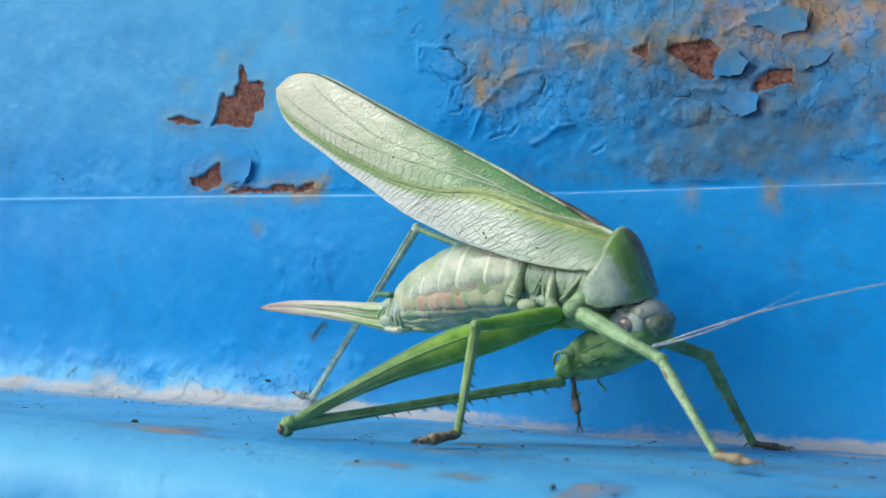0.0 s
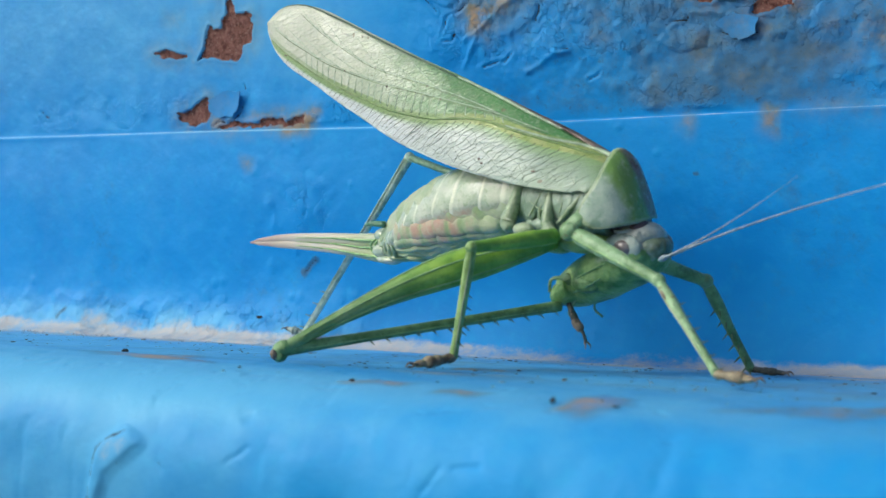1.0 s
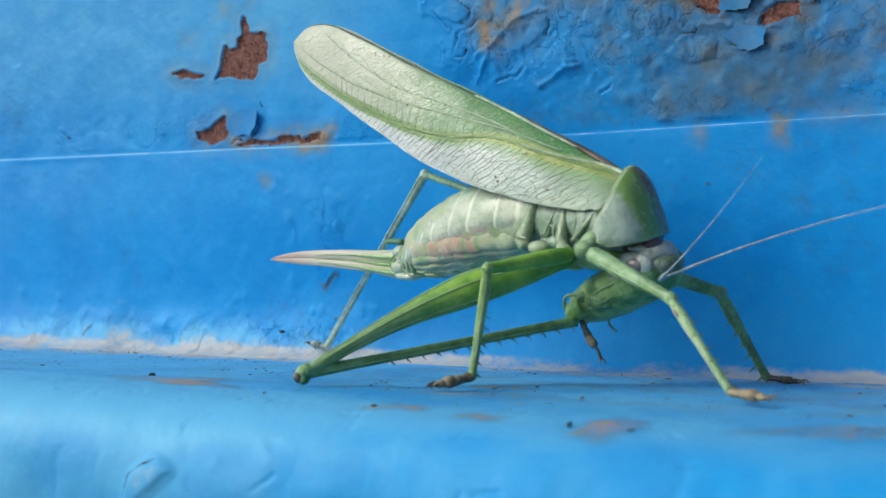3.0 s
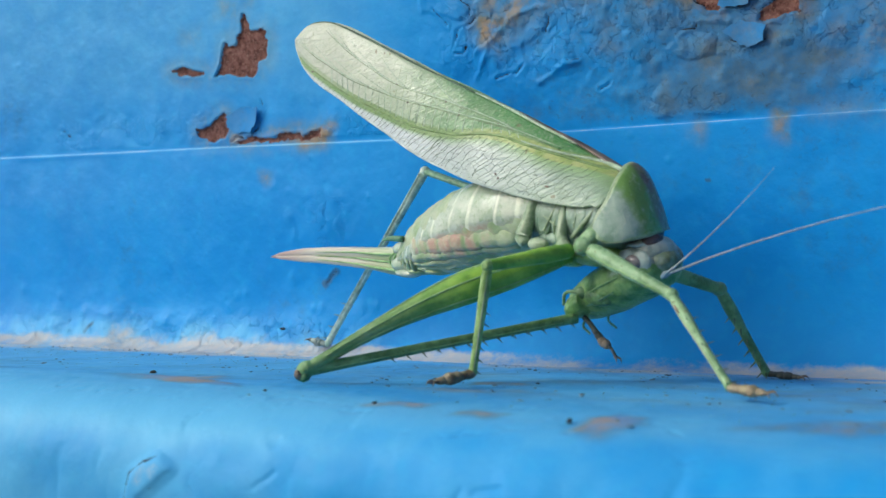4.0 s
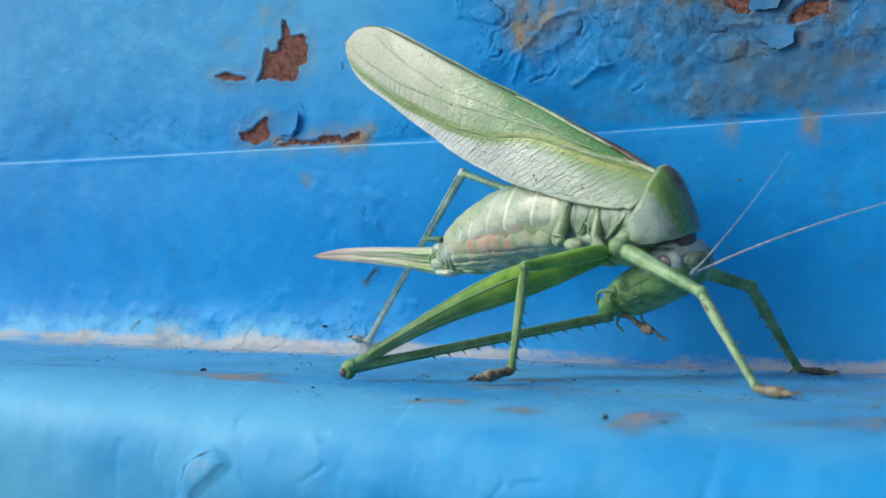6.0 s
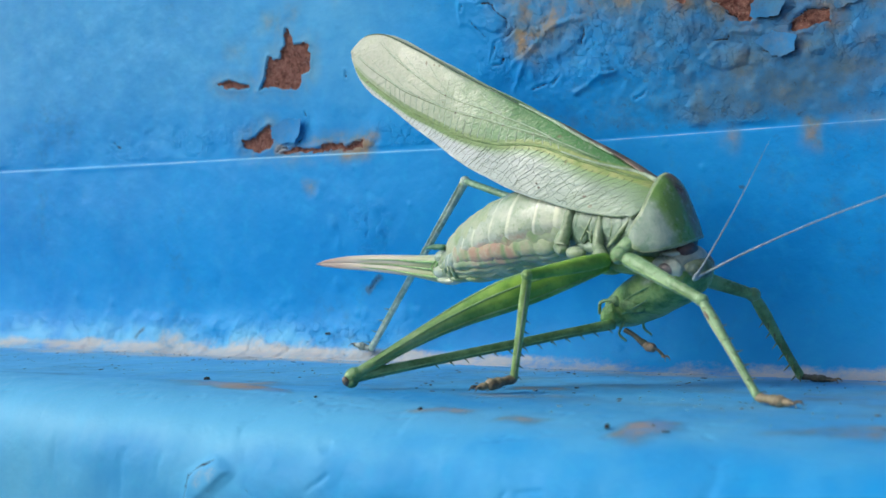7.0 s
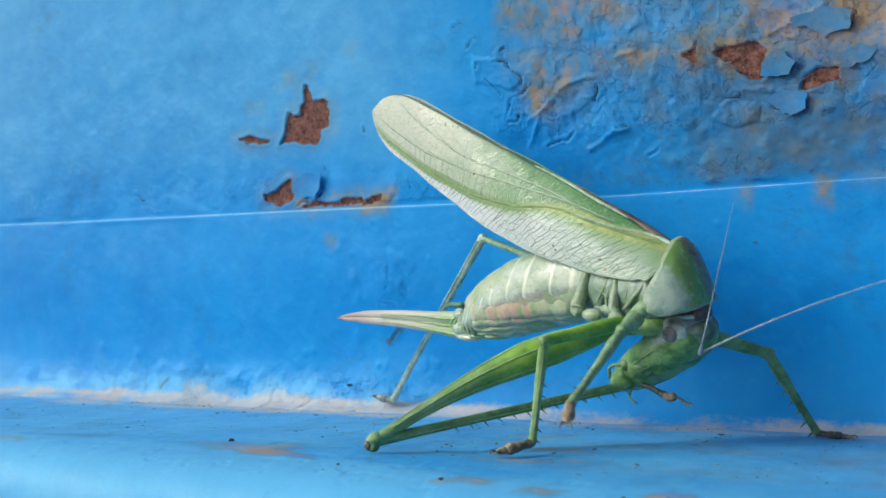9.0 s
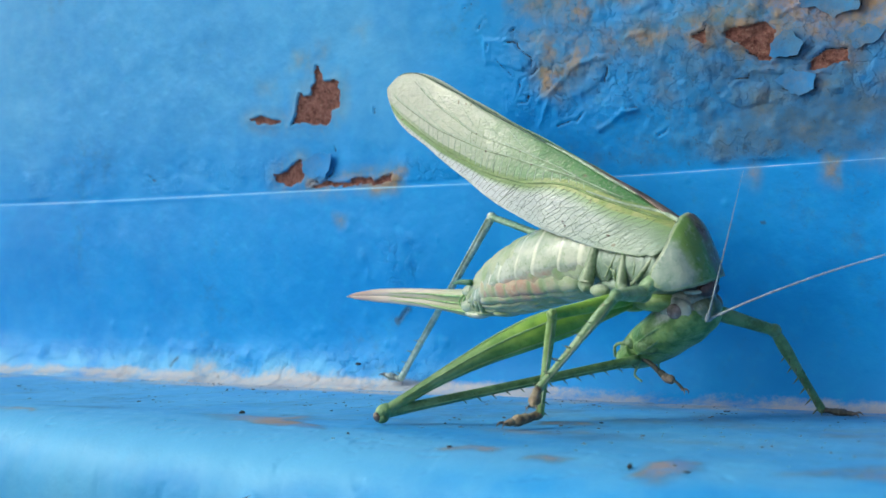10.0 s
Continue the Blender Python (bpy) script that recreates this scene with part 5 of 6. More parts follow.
piece("breast_lobe", joined(ball((6.2, -1.6, 17.6), (3.6, 2.9, 1.3), 14, 20), ball((3.4, -2.6, 17.3), (2.2, 1.9, 1.1), 12, 16)), MAT_LEG_MID, None, "yellow-green lobes under the thorax")
piece("breast", joined(ball((3.0, 0, 19.2), (6.5, 4.6, 1.9), 14, 20), ball((6.8, -0.5, 19.4), (2.6, 3.6, 1.8), 12, 18)), MAT_PLEURA, None, "green underside of the thorax")

# --- pronotum: a saddle between a rear and a front margin
REAR = [(0.0, (10.9, 0.0, 26.95)), (0.22, (10.8, -1.8, 26.8)), (0.4, (10.4, -3.4, 25.6)), (0.62, (9.7, -4.7, 23.4)), (0.8, (8.6, -5.3, 21.6)), (0.9, (8.25, -5.4, 20.7)), (1.0, (8.6, -5.4, 19.9))]
FORE = [(0.0, (14.4, 0.0, 20.0)), (0.22, (14.2, -2.0, 19.9)), (0.4, (13.6, -3.6, 19.8)), (0.62, (12.4, -4.9, 19.6)), (0.84, (10.8, -5.5, 19.3)), (1.0, (9.3, -5.4, 19.3))]


def turned(p, degrees=22.0):
    """The forebody is turned a little away from the body's line, about its near rear corner."""
    c, s = math.cos(radians(degrees)), math.sin(radians(degrees))
    x, y = p[0] - 9.0, p[1] + 5.0
    return np.array((9.0 + c * x - s * y, -5.0 + s * x + c * y, p[2]))


def margin(table, w):
    return np.array([np.interp(abs(w), [r[0] for r in table], [r[1][i] for r in table]) for i in range(3)]) * (1, 1 if w >= 0 else -1, 1)


def soft_margin(table, w):
    return (margin(table, w - 0.05) + margin(table, w) * 2 + margin(table, w + 0.05)) / 4 if abs(w) < 0.95 else margin(table, w)


verts, side_v, rim_v = [], [], []
n, m = 26, 61
for i in range(n):
    u = i / (n - 1)
    for j in range(m):
        w = -0.38 + 1.38 * j / (m - 1)
        r, fr = soft_margin(REAR, w), soft_margin(FORE, w)
        crest = 3.7 * u**0.75 * (1 - u) ** 1.3
        out = np.array((0.75, 0, 0.55)) * (1 - abs(w)) ** 0.8 * crest + np.array((0, -1 if w > 0 else 1, 0)) * min(1, abs(w) * 3) * u * (1 - u)
        p = r * (1 - u) + fr * u + out
        p = p + np.array((0.3, 0, 0.2)) * math.sin(u * 9) * 0.12
        verts.append(turned(p))
        side_v.append(abs(w))
        rim_v.append(max(abs(w), abs(u - 0.5) * 2))
pron = piece("pronotum", (verts, [q[::-1] for q in grid_faces(n, m)]), MAT_PRONOTUM, None, "grey-green saddle-shaped pronotum with a brown back", dict(side=side_v, rim=rim_v))
thick = pron.modifiers.new("thickness", "SOLIDIFY")
thick.thickness, thick.offset = 0.0003, 0
hem = [turned(soft_margin(REAR, w)) for w in np.linspace(0.2, 1, 14)] + [turned(soft_margin(FORE, w)) for w in np.linspace(0.97, 0.3, 12)]
piece("rim", tube(hem, (0.16, 0.18, 0.18, 0.14), 60, 8), MAT_COXA, pron, "pale green rolled rim")
piece("neck", joined(ball((10.2, 0.0, 19.8), (2.0, 3.0, 1.5), 12, 18), ball((12.4, -0.9, 19.1), (0.9, 1.5, 0.9), 12, 18)), MAT_NAPE, None, "dark red-brown neck skin")
piece("skin_band", tube([(11.0, -3.3, 18.9), (11.8, -2.8, 18.85), (12.5, -2.0, 18.9), (12.9, -1.4, 18.9)], (0.12, 0.24, 0.24, 0.12), 20, 8), MAT_HEADSKIN, None, "pale band of the neck skin")

# --- head (built about the neck)
NECK = np.array((12.6, 0.0, 18.6))
head_path = smooth_through([(14.4, 0, 16.9), (13.2, 0, 16.7), (10.9, 0, 15.9), (8.1, 0, 14.6), (5.2, 0, 13.2), (2.8, 0, 12.1), (1.6, 0, 11.6)], 34) - NECK
hf = np.linspace(0, 1, 34)
head_high = np.interp(hf, (0, 0.08, 0.2, 0.35, 0.55, 0.75, 0.9, 1), (0.4, 1.4, 2.2, 2.75, 2.75, 2.3, 1.7, 0.7))
head_wide = np.interp(hf, (0, 0.08, 0.2, 0.35, 0.55, 0.75, 0.9, 1), (0.6, 2.2, 3.2, 3.5, 3.1, 2.5, 1.9, 0.8))
v, fc = loft(head_path, head_wide, head_high, 30, bump=lambda q, a: 1 + 0.02 * math.sin(q * 30) * math.cos(a * 3))
face = np.append([max(q * 0.95, 0.5 - 0.6 * math.sin(2 * math.pi * j / 30)) for q in hf for j in range(30)], [0.2, 1])
crown = np.append([(0.5 - q * 1.0) * (0.45 + 0.75 * math.sin(2 * math.pi * j / 30)) for q in hf for j in range(30)], [0.4, 0])
head = piece("head", (v, fc), MAT_HEAD, None, "green head bent down to the foot, with a dark crown", dict(face=face, crown=crown))
def on_head(*p):
    return np.array(p) - NECK
for sy in (-1, 1):
    eye = piece("eye", ball(on_head(11.7, sy * 3.1, 17.1), (1.0, 0.62, 0.88), 16, 22), MAT_EYE, head, "glossy grey-brown compound eye")
    piece("eye_ring", ball(on_head(11.5, sy * 2.75, 17.2), (2.1, 0.62, 1.45), 12, 18), MAT_HEADSKIN, head)
    piece("mandible", tube([on_head(4.6, sy * 2.0, 12.6), on_head(2.9, sy * 2.0, 11.6), on_head(1.8, sy * 0.9, 10.9)], (1.35, 1.15, 0.4), 12, 10), MAT_HEAD, head, "green mandible", dict(face=np.full(122, 1.0), crown=np.zeros(122)))
    piece("palp", tube([on_head(5.2, sy * 2.2, 13.0), on_head(3.9, sy * 2.7, 13.6), on_head(2.3, sy * 2.7, 13.3), on_head(1.9, sy * 2.5, 12.0)], (0.22, 0.2, 0.18, 0.17), 16, 8), MAT_PALP, head, "jointed green palp")
    piece("palp", tube([on_head(5.0, sy * 1.6, 11.6), on_head(4.2, sy * 2.1, 10.0), on_head(5.2, sy * 2.2, 9.2)], (0.17, 0.14, 0.12), 12, 8), MAT_PALP, head, "jointed green palp")
    piece("antenna_socket", ball(on_head(13.7, sy * 1.3, 16.3), (0.55, 0.5, 0.55), 10, 12), MAT_COXA, head)
shape = ball(on_head(11.7, -0.1, 18.0), (2.5, 2.9, 1.75), 18, 26)
zs = np.array([p[2] for p in shape[0]])
xs = np.array([p[0] for p in shape[0]])
piece("occiput", shape, MAT_HEAD, head, "lilac-grey back of the head with dark bands", dict(face=np.full(len(xs), 0.15), crown=0.28 + 0.2 * step01(zs, 0.3, 1.1) + 0.12 * step01(xs, 0.2, 1.6)))
shape = ball(on_head(13.4, -0.1, 17.1), (1.35, 2.3, 1.35), 12, 18)
piece("brow", shape, MAT_HEAD, head, "", dict(face=np.full(len(shape[0]), 0.4), crown=np.full(len(shape[0]), 0.6)))
for sy in (-1, 1):
    piece("seam", tube([on_head(11.0, sy * 3.4, 16.0), on_head(8.1, sy * 3.3, 14.8), on_head(5.2, sy * 2.7, 13.4)], (0.06, 0.13, 0.1), 16, 6), MAT_RIDGE, head, "pale seam of the cheek")
    piece("seam", tube([on_head(9.2, sy * 3.2, 14.0), on_head(7.0, sy * 2.95, 12.9), on_head(4.6, sy * 2.3, 12.0)], (0.05, 0.14, 0.1), 16, 6), MAT_CERCUS, head, "dark seam of the jaw")
    piece("cheek_plate", ball(on_head(6.6, sy * 2.3, 13.2), (1.9, 0.85, 1.0), 12, 16), MAT_LEG, head)
piece("head_rim", tube([on_head(7.5, -2.2, 16.45), on_head(8.5, -2.35, 17.25), on_head(10.0, -2.45, 18.15), on_head(11.2, -2.5, 18.6)], (0.06, 0.16, 0.16, 0.08), 22, 8), MAT_COXA, head, "pale rear margin of the head")
piece("lip", ball(on_head(2.8, 0, 11.2), (1.5, 1.7, 0.9), 10, 14), MAT_DARK_LIP, head, "dark labrum")
for sy in (-1, 1):
    piece("mouth_lobe", ball(on_head(4.2, sy * 2.3, 13.4), (0.9, 0.6, 0.75), 10, 12), MAT_PALP, head)
    piece("mouth_lobe", ball(on_head(3.3, sy * 2.1, 12.7), (0.7, 0.5, 0.5), 10, 12), MAT_COXA, head)
    piece("mouth_lobe", ball(on_head(2.6, sy * 1.7, 11.7), (0.8, 0.5, 0.4), 10, 12), MAT_DARK_LIP, head)
    piece("palp", tube([on_head(3.9, sy * 2.4, 12.6), on_head(3.1, sy * 2.7, 12.8), on_head(2.4, sy * 2.6, 12.2), on_head(2.5, sy * 2.3, 11.4)], (0.2, 0.17, 0.15, 0.13), 14, 8), MAT_PALP, head, "jointed green palp")
piece("cheek", ball(on_head(3.9, -2.0, 12.3), (1.5, 0.9, 1.2), 12, 16), MAT_HEAD, head, "", dict(face=np.full(12 * 16 + 2, 0.9), crown=np.zeros(12 * 16 + 2)))


# --- legs: each piece lies along +x from its joint
def aim(a, b, roll=0.0):
    """The pose (m) of a piece that starts at a and points to b (mm)."""
    a, b = Vector(a), Vector(b)
    x = (b - a).normalized()
    z = Vector((0, 0, 1)) - x * x.z
    if z.length < 0.05:
        z = Vector((1, 0, 0)) - x * x.x
    z.normalize()
    y = z.cross(x)
    m = Matrix((x, y, z)).transposed().to_4x4()
    return Matrix.Translation(a * MM) @ m @ pose(0, 0, 0, roll, 0, 0)


def span(a, b):
    return (Vector(b) - Vector(a)).length


def limb(name, length, radii, material, label="", flat=1.0, bow=0.0, sides=14):
    pts = [(length * q, 0, bow * math.sin(math.pi * q)) for q in np.linspace(0, 1, 9)]
    return piece(name, tube(pts, radii, 34, sides, flat), material, None, label)


def keel(leg, length, radii, material, angles=(-12, 192)):
    """A pale raised line along each side of a limb."""
    for ang in angles:
        a = radians(ang)
        rs = np.interp(np.linspace(0.08, 0.94, 8), np.linspace(0, 1, len(radii)), radii) * 0.97
        pts = [(length * q, r * math.cos(a), r * math.sin(a)) for q, r in zip(np.linspace(0.08, 0.94, 8), rs)]
        piece("ridge", tube(pts, (0.04, 0.09, 0.1, 0.08, 0.05), 24, 6), material, leg)


def thorns(leg, length, r, count, start, below=True, size=0.9, both=True):
    """Two rows of short spines along a shin."""
    sign = -1 if below else 1
    shape = tube([(0, 0, 0), (0.28, 0, sign * 0.55), (0.5, 0, sign * 1.0)], (0.13, 0.09, 0.015), 6, 6)
    me = make_mesh("spine", shape[0], shape[1], MAT_SPINE)
    for i in range(count):
        q = start + (0.97 - start) * i / max(count - 1, 1)
        for sy in (-0.7, 0.7) if both else (-0.7,):
            ob = part("spine", me, leg)
            ob.matrix_basis = pose(length * q * MM, sy * r * 0.8 * MM, sign * r * 0.55 * MM, -sign * 35 * (1 if sy > 0 else -1), 0, 0) @ Matrix.Diagonal((size, size, size * random.uniform(0.8, 1.15), 1))


MAT_SPINE = skin("spine", (0.10, 0.13, 0.07), (0.18, 0.22, 0.10), 2000, 0.4)


def foot(length, label, thick=0.5):
    """A tarsus: four padded joints and a pair of claws."""
    shapes = []
    for q, s in ((0.1, 0.8), (0.26, 0.72), (0.44, 0.9), (0.62, 1.0), (0.84, 0.62)):
        shapes.append(ball((length * q, 0, 0.02), (length * 0.19, thick * s * 1.25, thick * s * 1.1), 8, 10))
    ob = piece("tarsus", joined(*shapes), MAT_TARSUS, None, label)
    for sy in (-1, 1):
        part("claw", CLAW, ob).matrix_basis = pose(length * 0.96 * MM, sy * 0.25 * MM, 0, 0, 0, sy * 18)
    return ob


shape = tube([(0, 0, 0), (0.6, 0, 0.15), (1.0, 0, -0.25)], (0.16, 0.12, 0.02), 8, 6)
CLAW = make_mesh("claw", shape[0], shape[1], MAT_TARSUS)

# near hind leg: thigh splayed outward, shin folded back to the mouth
HIP, KNEE, SHIN_END = (4.6, -4.5, 17.6), (-10.2, -28.0, 7.6), (3.6, -2.6, 10.8)
L = span(HIP, KNEE)
BOW = 1.4
thigh = limb("hind_femur", L, (0.7, 1.3, 1.78, 1.85, 1.5, 1.1, 0.8, 0.62, 0.66), MAT_FEMUR, "long fresh green hind femur, thick at its base", 0.98, BOW, 20)
thigh.matrix_basis = aim(HIP, KNEE)
ridge_r = np.interp(np.linspace(0.06, 0.92, 8), np.linspace(0, 1, 9), (0.7, 1.3, 1.78, 1.85, 1.5, 1.1, 0.8, 0.62, 0.66))
for ang in (-95, -35, 28, 75, 150):
    a = radians(ang)
    pts = [(L * q, r * math.cos(a), r * 0.98 * math.sin(a) + BOW * math.sin(math.pi * q)) for q, r in zip(np.linspace(0.06, 0.92, 8), ridge_r)]
    piece("ridge", tube(pts, (0.05, 0.1, 0.11, 0.1, 0.09, 0.06), 30, 6), MAT_RIDGE, thigh, "pale raised ridge")
piece("knee", joined(ball((L - 0.2, 0.0, 0.1), (1.1, 0.85, 0.85)), ball((L + 0.3, 0.1, -0.4), (0.75, 0.75, 0.65))), MAT_LEG, thigh, "green knee joint")
piece("knee_cap", ball((L + 0.75, 0.25, -0.1), (0.45, 0.55, 0.6)), MAT_TARSUS, thigh, "brown knee tip")
L = span(KNEE, SHIN_END)
shin = limb("hind_tibia", L, (0.66, 0.58, 0.54, 0.52, 0.52, 0.52, 0.52, 0.54, 0.58), MAT_LEG, "straight green hind tibia with dark spines")
shin.matrix_basis = aim(KNEE, SHIN_END)
keel(shin, L, (0.66, 0.58, 0.54, 0.52, 0.52, 0.52, 0.52, 0.54, 0.58), MAT_RIDGE)
random.seed(3)
thorns(shin, L, 0.6, 13, 0.3, True, 0.75)
FOOT = 6.6
shape = joined(tube([(0, 0, 0), (1.2, 0, 0.12), (2.6, 0, 0.0)], (0.3, 0.26, 0.34), 12, 10), ball((3.0, 0, 0.0), (0.7, 0.42, 0.4), 10, 12), tube([(4.3, 0, 0.1), (5.2, 0, 0.32), (FOOT - 0.4, 0, 0.1)], (0.2, 0.15, 0.17), 12, 8))
hind_foot = piece("tarsus", shape, MAT_TARSUS_DARK, None, "dark greenish hind tarsus held in the jaws")
piece("pad", joined(ball((3.75, 0, -0.05), (0.75, 0.5, 0.48), 10, 12), ball((4.3, 0, 0.15), (0.55, 0.46, 0.5), 10, 12)), MAT_TARSUS, hind_foot, "reddish brown pad")
for sy in (-1, 1):
    part("claw", CLAW, hind_foot).matrix_basis = pose((FOOT - 0.5) * MM, sy * 0.15 * MM, 0.1 * MM, 0, 0, sy * 14) @ Matrix.Diagonal((0.8, 0.7, 0.8, 1))

# far hind leg
HIP2, KNEE2, ANKLE2 = (0.5, 5.0, 19.0), (-27.0, 4.2, 26.2), (-51.9, 5.9, 0.8)
L = span(HIP2, KNEE2)
far_thigh = limb("hind_femur", L, (1.6, 2.0, 1.8, 1.3, 0.85, 0.6, 0.5, 0.46, 0.52), MAT_LEG_FAR, "green hind femur behind the body", 0.9)
far_thigh.matrix_basis = aim(HIP2, KNEE2)
piece("knee", ball((L, 0, 0), (0.75, 0.62, 0.68)), MAT_TIBIA_FAR, far_thigh)
piece("ridge", tube([(L * 0.6, -0.75, 0.2), (L * 0.8, -0.5, 0.2), (L * 0.98, -0.48, 0.2)], (0.1, 0.13, 0.12), 12, 6), MAT_RIDGE, far_thigh)
L = span(KNEE2, ANKLE2)
far_shin = limb("hind_tibia", L, (0.6, 0.55, 0.5, 0.47, 0.45, 0.44, 0.44, 0.46, 0.5), MAT_TIBIA_FAR, "slender dull green hind tibia")
far_shin.matrix_basis = aim(KNEE2, ANKLE2)
piece("ridge", tube([(0.5, 0.62, 0.1), (L * 0.3, 0.55, 0.1), (L * 0.6, 0.5, 0.1), (L * 0.95, 0.48, 0.1)], (0.12, 0.12, 0.1, 0.08), 20, 6), MAT_TIBIA_FAR, far_shin)
thorns(far_shin, L, 0.55, 4, 0.75, False, 0.8)
f2 = foot(2.8, "pale brownish tarsus on the ledge", 0.6)
f2.data.materials[0] = MAT_HEADSKIN
f2.matrix_basis = aim(ANKLE2, (-55.0, 4.6, 1.4))

# near middle leg
HIP3, KNEE3, ANKLE3, TOE3 = (6.2, -6.4, 18.4), (4.0, -16.0, 17.7), (2.6, -17.2, 7.1), (1.9, -22.0, 6.9)
L = span(HIP3, KNEE3)
mid_thigh = limb("middle_femur", L, (0.75, 0.82, 0.85, 0.82, 0.76, 0.7, 0.65, 0.6, 0.55), MAT_FEMUR, "short green middle femur")
mid_thigh.matrix_basis = aim(HIP3, KNEE3)
piece("knee", ball((L, 0, 0), (0.68, 0.6, 0.62)), MAT_LEG_MID, mid_thigh, "pale knee joint")
L = span(KNEE3, ANKLE3)
mid_shin = limb("middle_tibia", L, (0.48, 0.52, 0.53, 0.5, 0.46, 0.43, 0.41, 0.4, 0.46), MAT_LEG_MID, "yellow-green middle tibia with spines")
mid_shin.matrix_basis = aim(KNEE3, ANKLE3)
keel(mid_shin, L, (0.48, 0.52, 0.53, 0.5, 0.46, 0.43, 0.41, 0.4, 0.46), MAT_COXA)
thorns(mid_shin, L, 0.42, 6, 0.42, True, 0.85, False)
f3 = foot(4.4, "orange-brown tarsus on the ledge", 0.58)
f3.data.materials[0] = MAT_OCHRE
f3.matrix_basis = aim(ANKLE3, TOE3)

# far front leg
HIP4, KNEE4, ANKLE4, TOE4 = (8.2, 2.0, 16.6), (12.5, 10.6, 13.0), (14.3, 17.0, 2.9), (18.4, 17.4, 2.9)
L = span(HIP4, KNEE4)
far_arm = limb("front_femur", L, (0.8, 0.9, 0.92, 0.88, 0.82, 0.76, 0.72, 0.68, 0.62), MAT_LEG, "dark green front femur")
far_arm.matrix_basis = aim(HIP4, KNEE4)
piece("knee", ball((L, 0, 0), (0.85, 0.8, 0.8)), MAT_LEG_PALE, far_arm)
L = span(KNEE4, ANKLE4)
far_fore = limb("front_tibia", L, (0.54, 0.66, 0.7, 0.6, 0.52, 0.48, 0.46, 0.46, 0.5), MAT_LEG, "green front tibia with dark spines")
far_fore.matrix_basis = aim(KNEE4, ANKLE4)
thorns(far_fore, L, 0.55, 6, 0.3, True, 0.9)
f4 = foot(3.9, "dark greenish tarsus on the ledge", 0.42)
f4.data.materials[0] = MAT_TARSUS_DARK
f4.matrix_basis = aim(ANKLE4, TOE4)

# near front leg, which steps back
piece("trochanter", ball((7.8, -6.2, 18.9), (1.05, 0.95, 1.0), 14, 18), MAT_LEG_PALE)
ARM, SHIN = 11.6, 11.9
near_arm = limb("front_femur", ARM, (0.4, 0.84, 0.88, 0.84, 0.77, 0.7, 0.63, 0.58, 0.56), MAT_LEG_PALE, "pale green front femur")
keel(near_arm, ARM, (0.78, 0.86, 0.88, 0.84, 0.77, 0.7, 0.63, 0.58, 0.56), MAT_RIDGE)
piece("knee", ball((ARM, 0, 0), (0.7, 0.66, 0.66)), MAT_LEG_PALE, near_arm)
near_fore = limb("front_tibia", SHIN, (0.46, 0.53, 0.56, 0.46, 0.4, 0.38, 0.37, 0.38, 0.44), MAT_LEG_PALE, "pale green front tibia with an ear slit and spines")
keel(near_fore, SHIN, (0.46, 0.53, 0.56, 0.46, 0.4, 0.38, 0.37, 0.38, 0.44), MAT_COXA)
thorns(near_fore, SHIN, 0.42, 6, 0.3, False, 0.6)
piece("ear_slit", ball((SHIN * 0.17, -0.5, 0.12), (0.6, 0.16, 0.16), 8, 8), MAT_TARSUS, near_fore, "brown ear slit")
near_foot = foot(3.7, "orange-brown front tarsus", 0.52)
near_foot.data.materials[0] = MAT_OCHRE

# antennae
def antenna(length, bow, sag):
    pts = [(length * q, bow * q * q, sag * (0.5 * q - q * q)) for q in np.linspace(0, 1, 8)]
    ob = piece("antenna", tube(pts, (0.16, 0.1, 0.075, 0.058, 0.042, 0.026, 0.012), 40, 8), MAT_ANTENNA, None, "long thin brownish antenna")
    piece("scape", ball((0.3, 0, 0), (0.6, 0.27, 0.27), 8, 10), MAT_ANTENNA, ob)
    return ob


feeler_right = antenna(40.0, -1.0, 5.0)
feeler_left = antenna(16.5, 1.5, -2.2)

# ---------------------------------------------------------------- crumbs of dirt
def ledge_height(x, y):
    z = float(np.interp(-y, -SHELF[:, 0], SHELF[:, 1]))
    return z + 0.036 * (min(max(x, -130), 80) - 10) * (0.35 + 0.65 * float(step01(abs(y), 70, 45)))


def crumb(x, y, size, seed, z=None):
    random.seed(seed)
    v, fc = ball((0, 0, 0), (size, size * 0.75, size * 0.6), 7, 9)
    v = [np.array(p) * random.uniform(0.75, 1.2) for p in v]
    ob = new("dirt_crumb", make_mesh("dirt_crumb", v, fc, MAT_CRUMB))
    ob.matrix_basis = pose(x * MM, y * MM, ((ledge_height(x, y) if z is None else z) + size * 0.45) * MM, seed * 3, seed * 5, seed * 53)
    return tagged(ob, "tiny dark crumb of dirt on the ledge", "dirt", "crumbs on the ledge")


crumb(-38.8, -3.5, 0.42, 1, 2.2)
crumb(-20.6, -47.8, 0.45, 2)
crumb(4.0, -57.6, 0.2, 3)
crumb(17.4, -59.3, 0.25, 4)
crumb(35.8, -60.0, 0.3, 5)
# fine grit strewn over the ledge
random.seed(21)
shapes = []
for i in range(900):
    x, y = random.uniform(-95, 60), -7 - 53 * random.random() ** 1.2
    s = random.uniform(0.03, 0.09) + 0.14 * random.random() ** 5
    shapes.append(ball((x, y, ledge_height(x, y) + s * 0.2), (s * random.uniform(0.8, 2.6), s * random.uniform(0.8, 2.0), s * random.uniform(0.3, 0.6)), 4, 6))
shape = joined(*shapes)
tagged(new("grit", make_mesh("grit", shape[0], shape[1], MAT_GRIT)), "fine dark grit scattered over the ledge", "grit", kind="stuff")


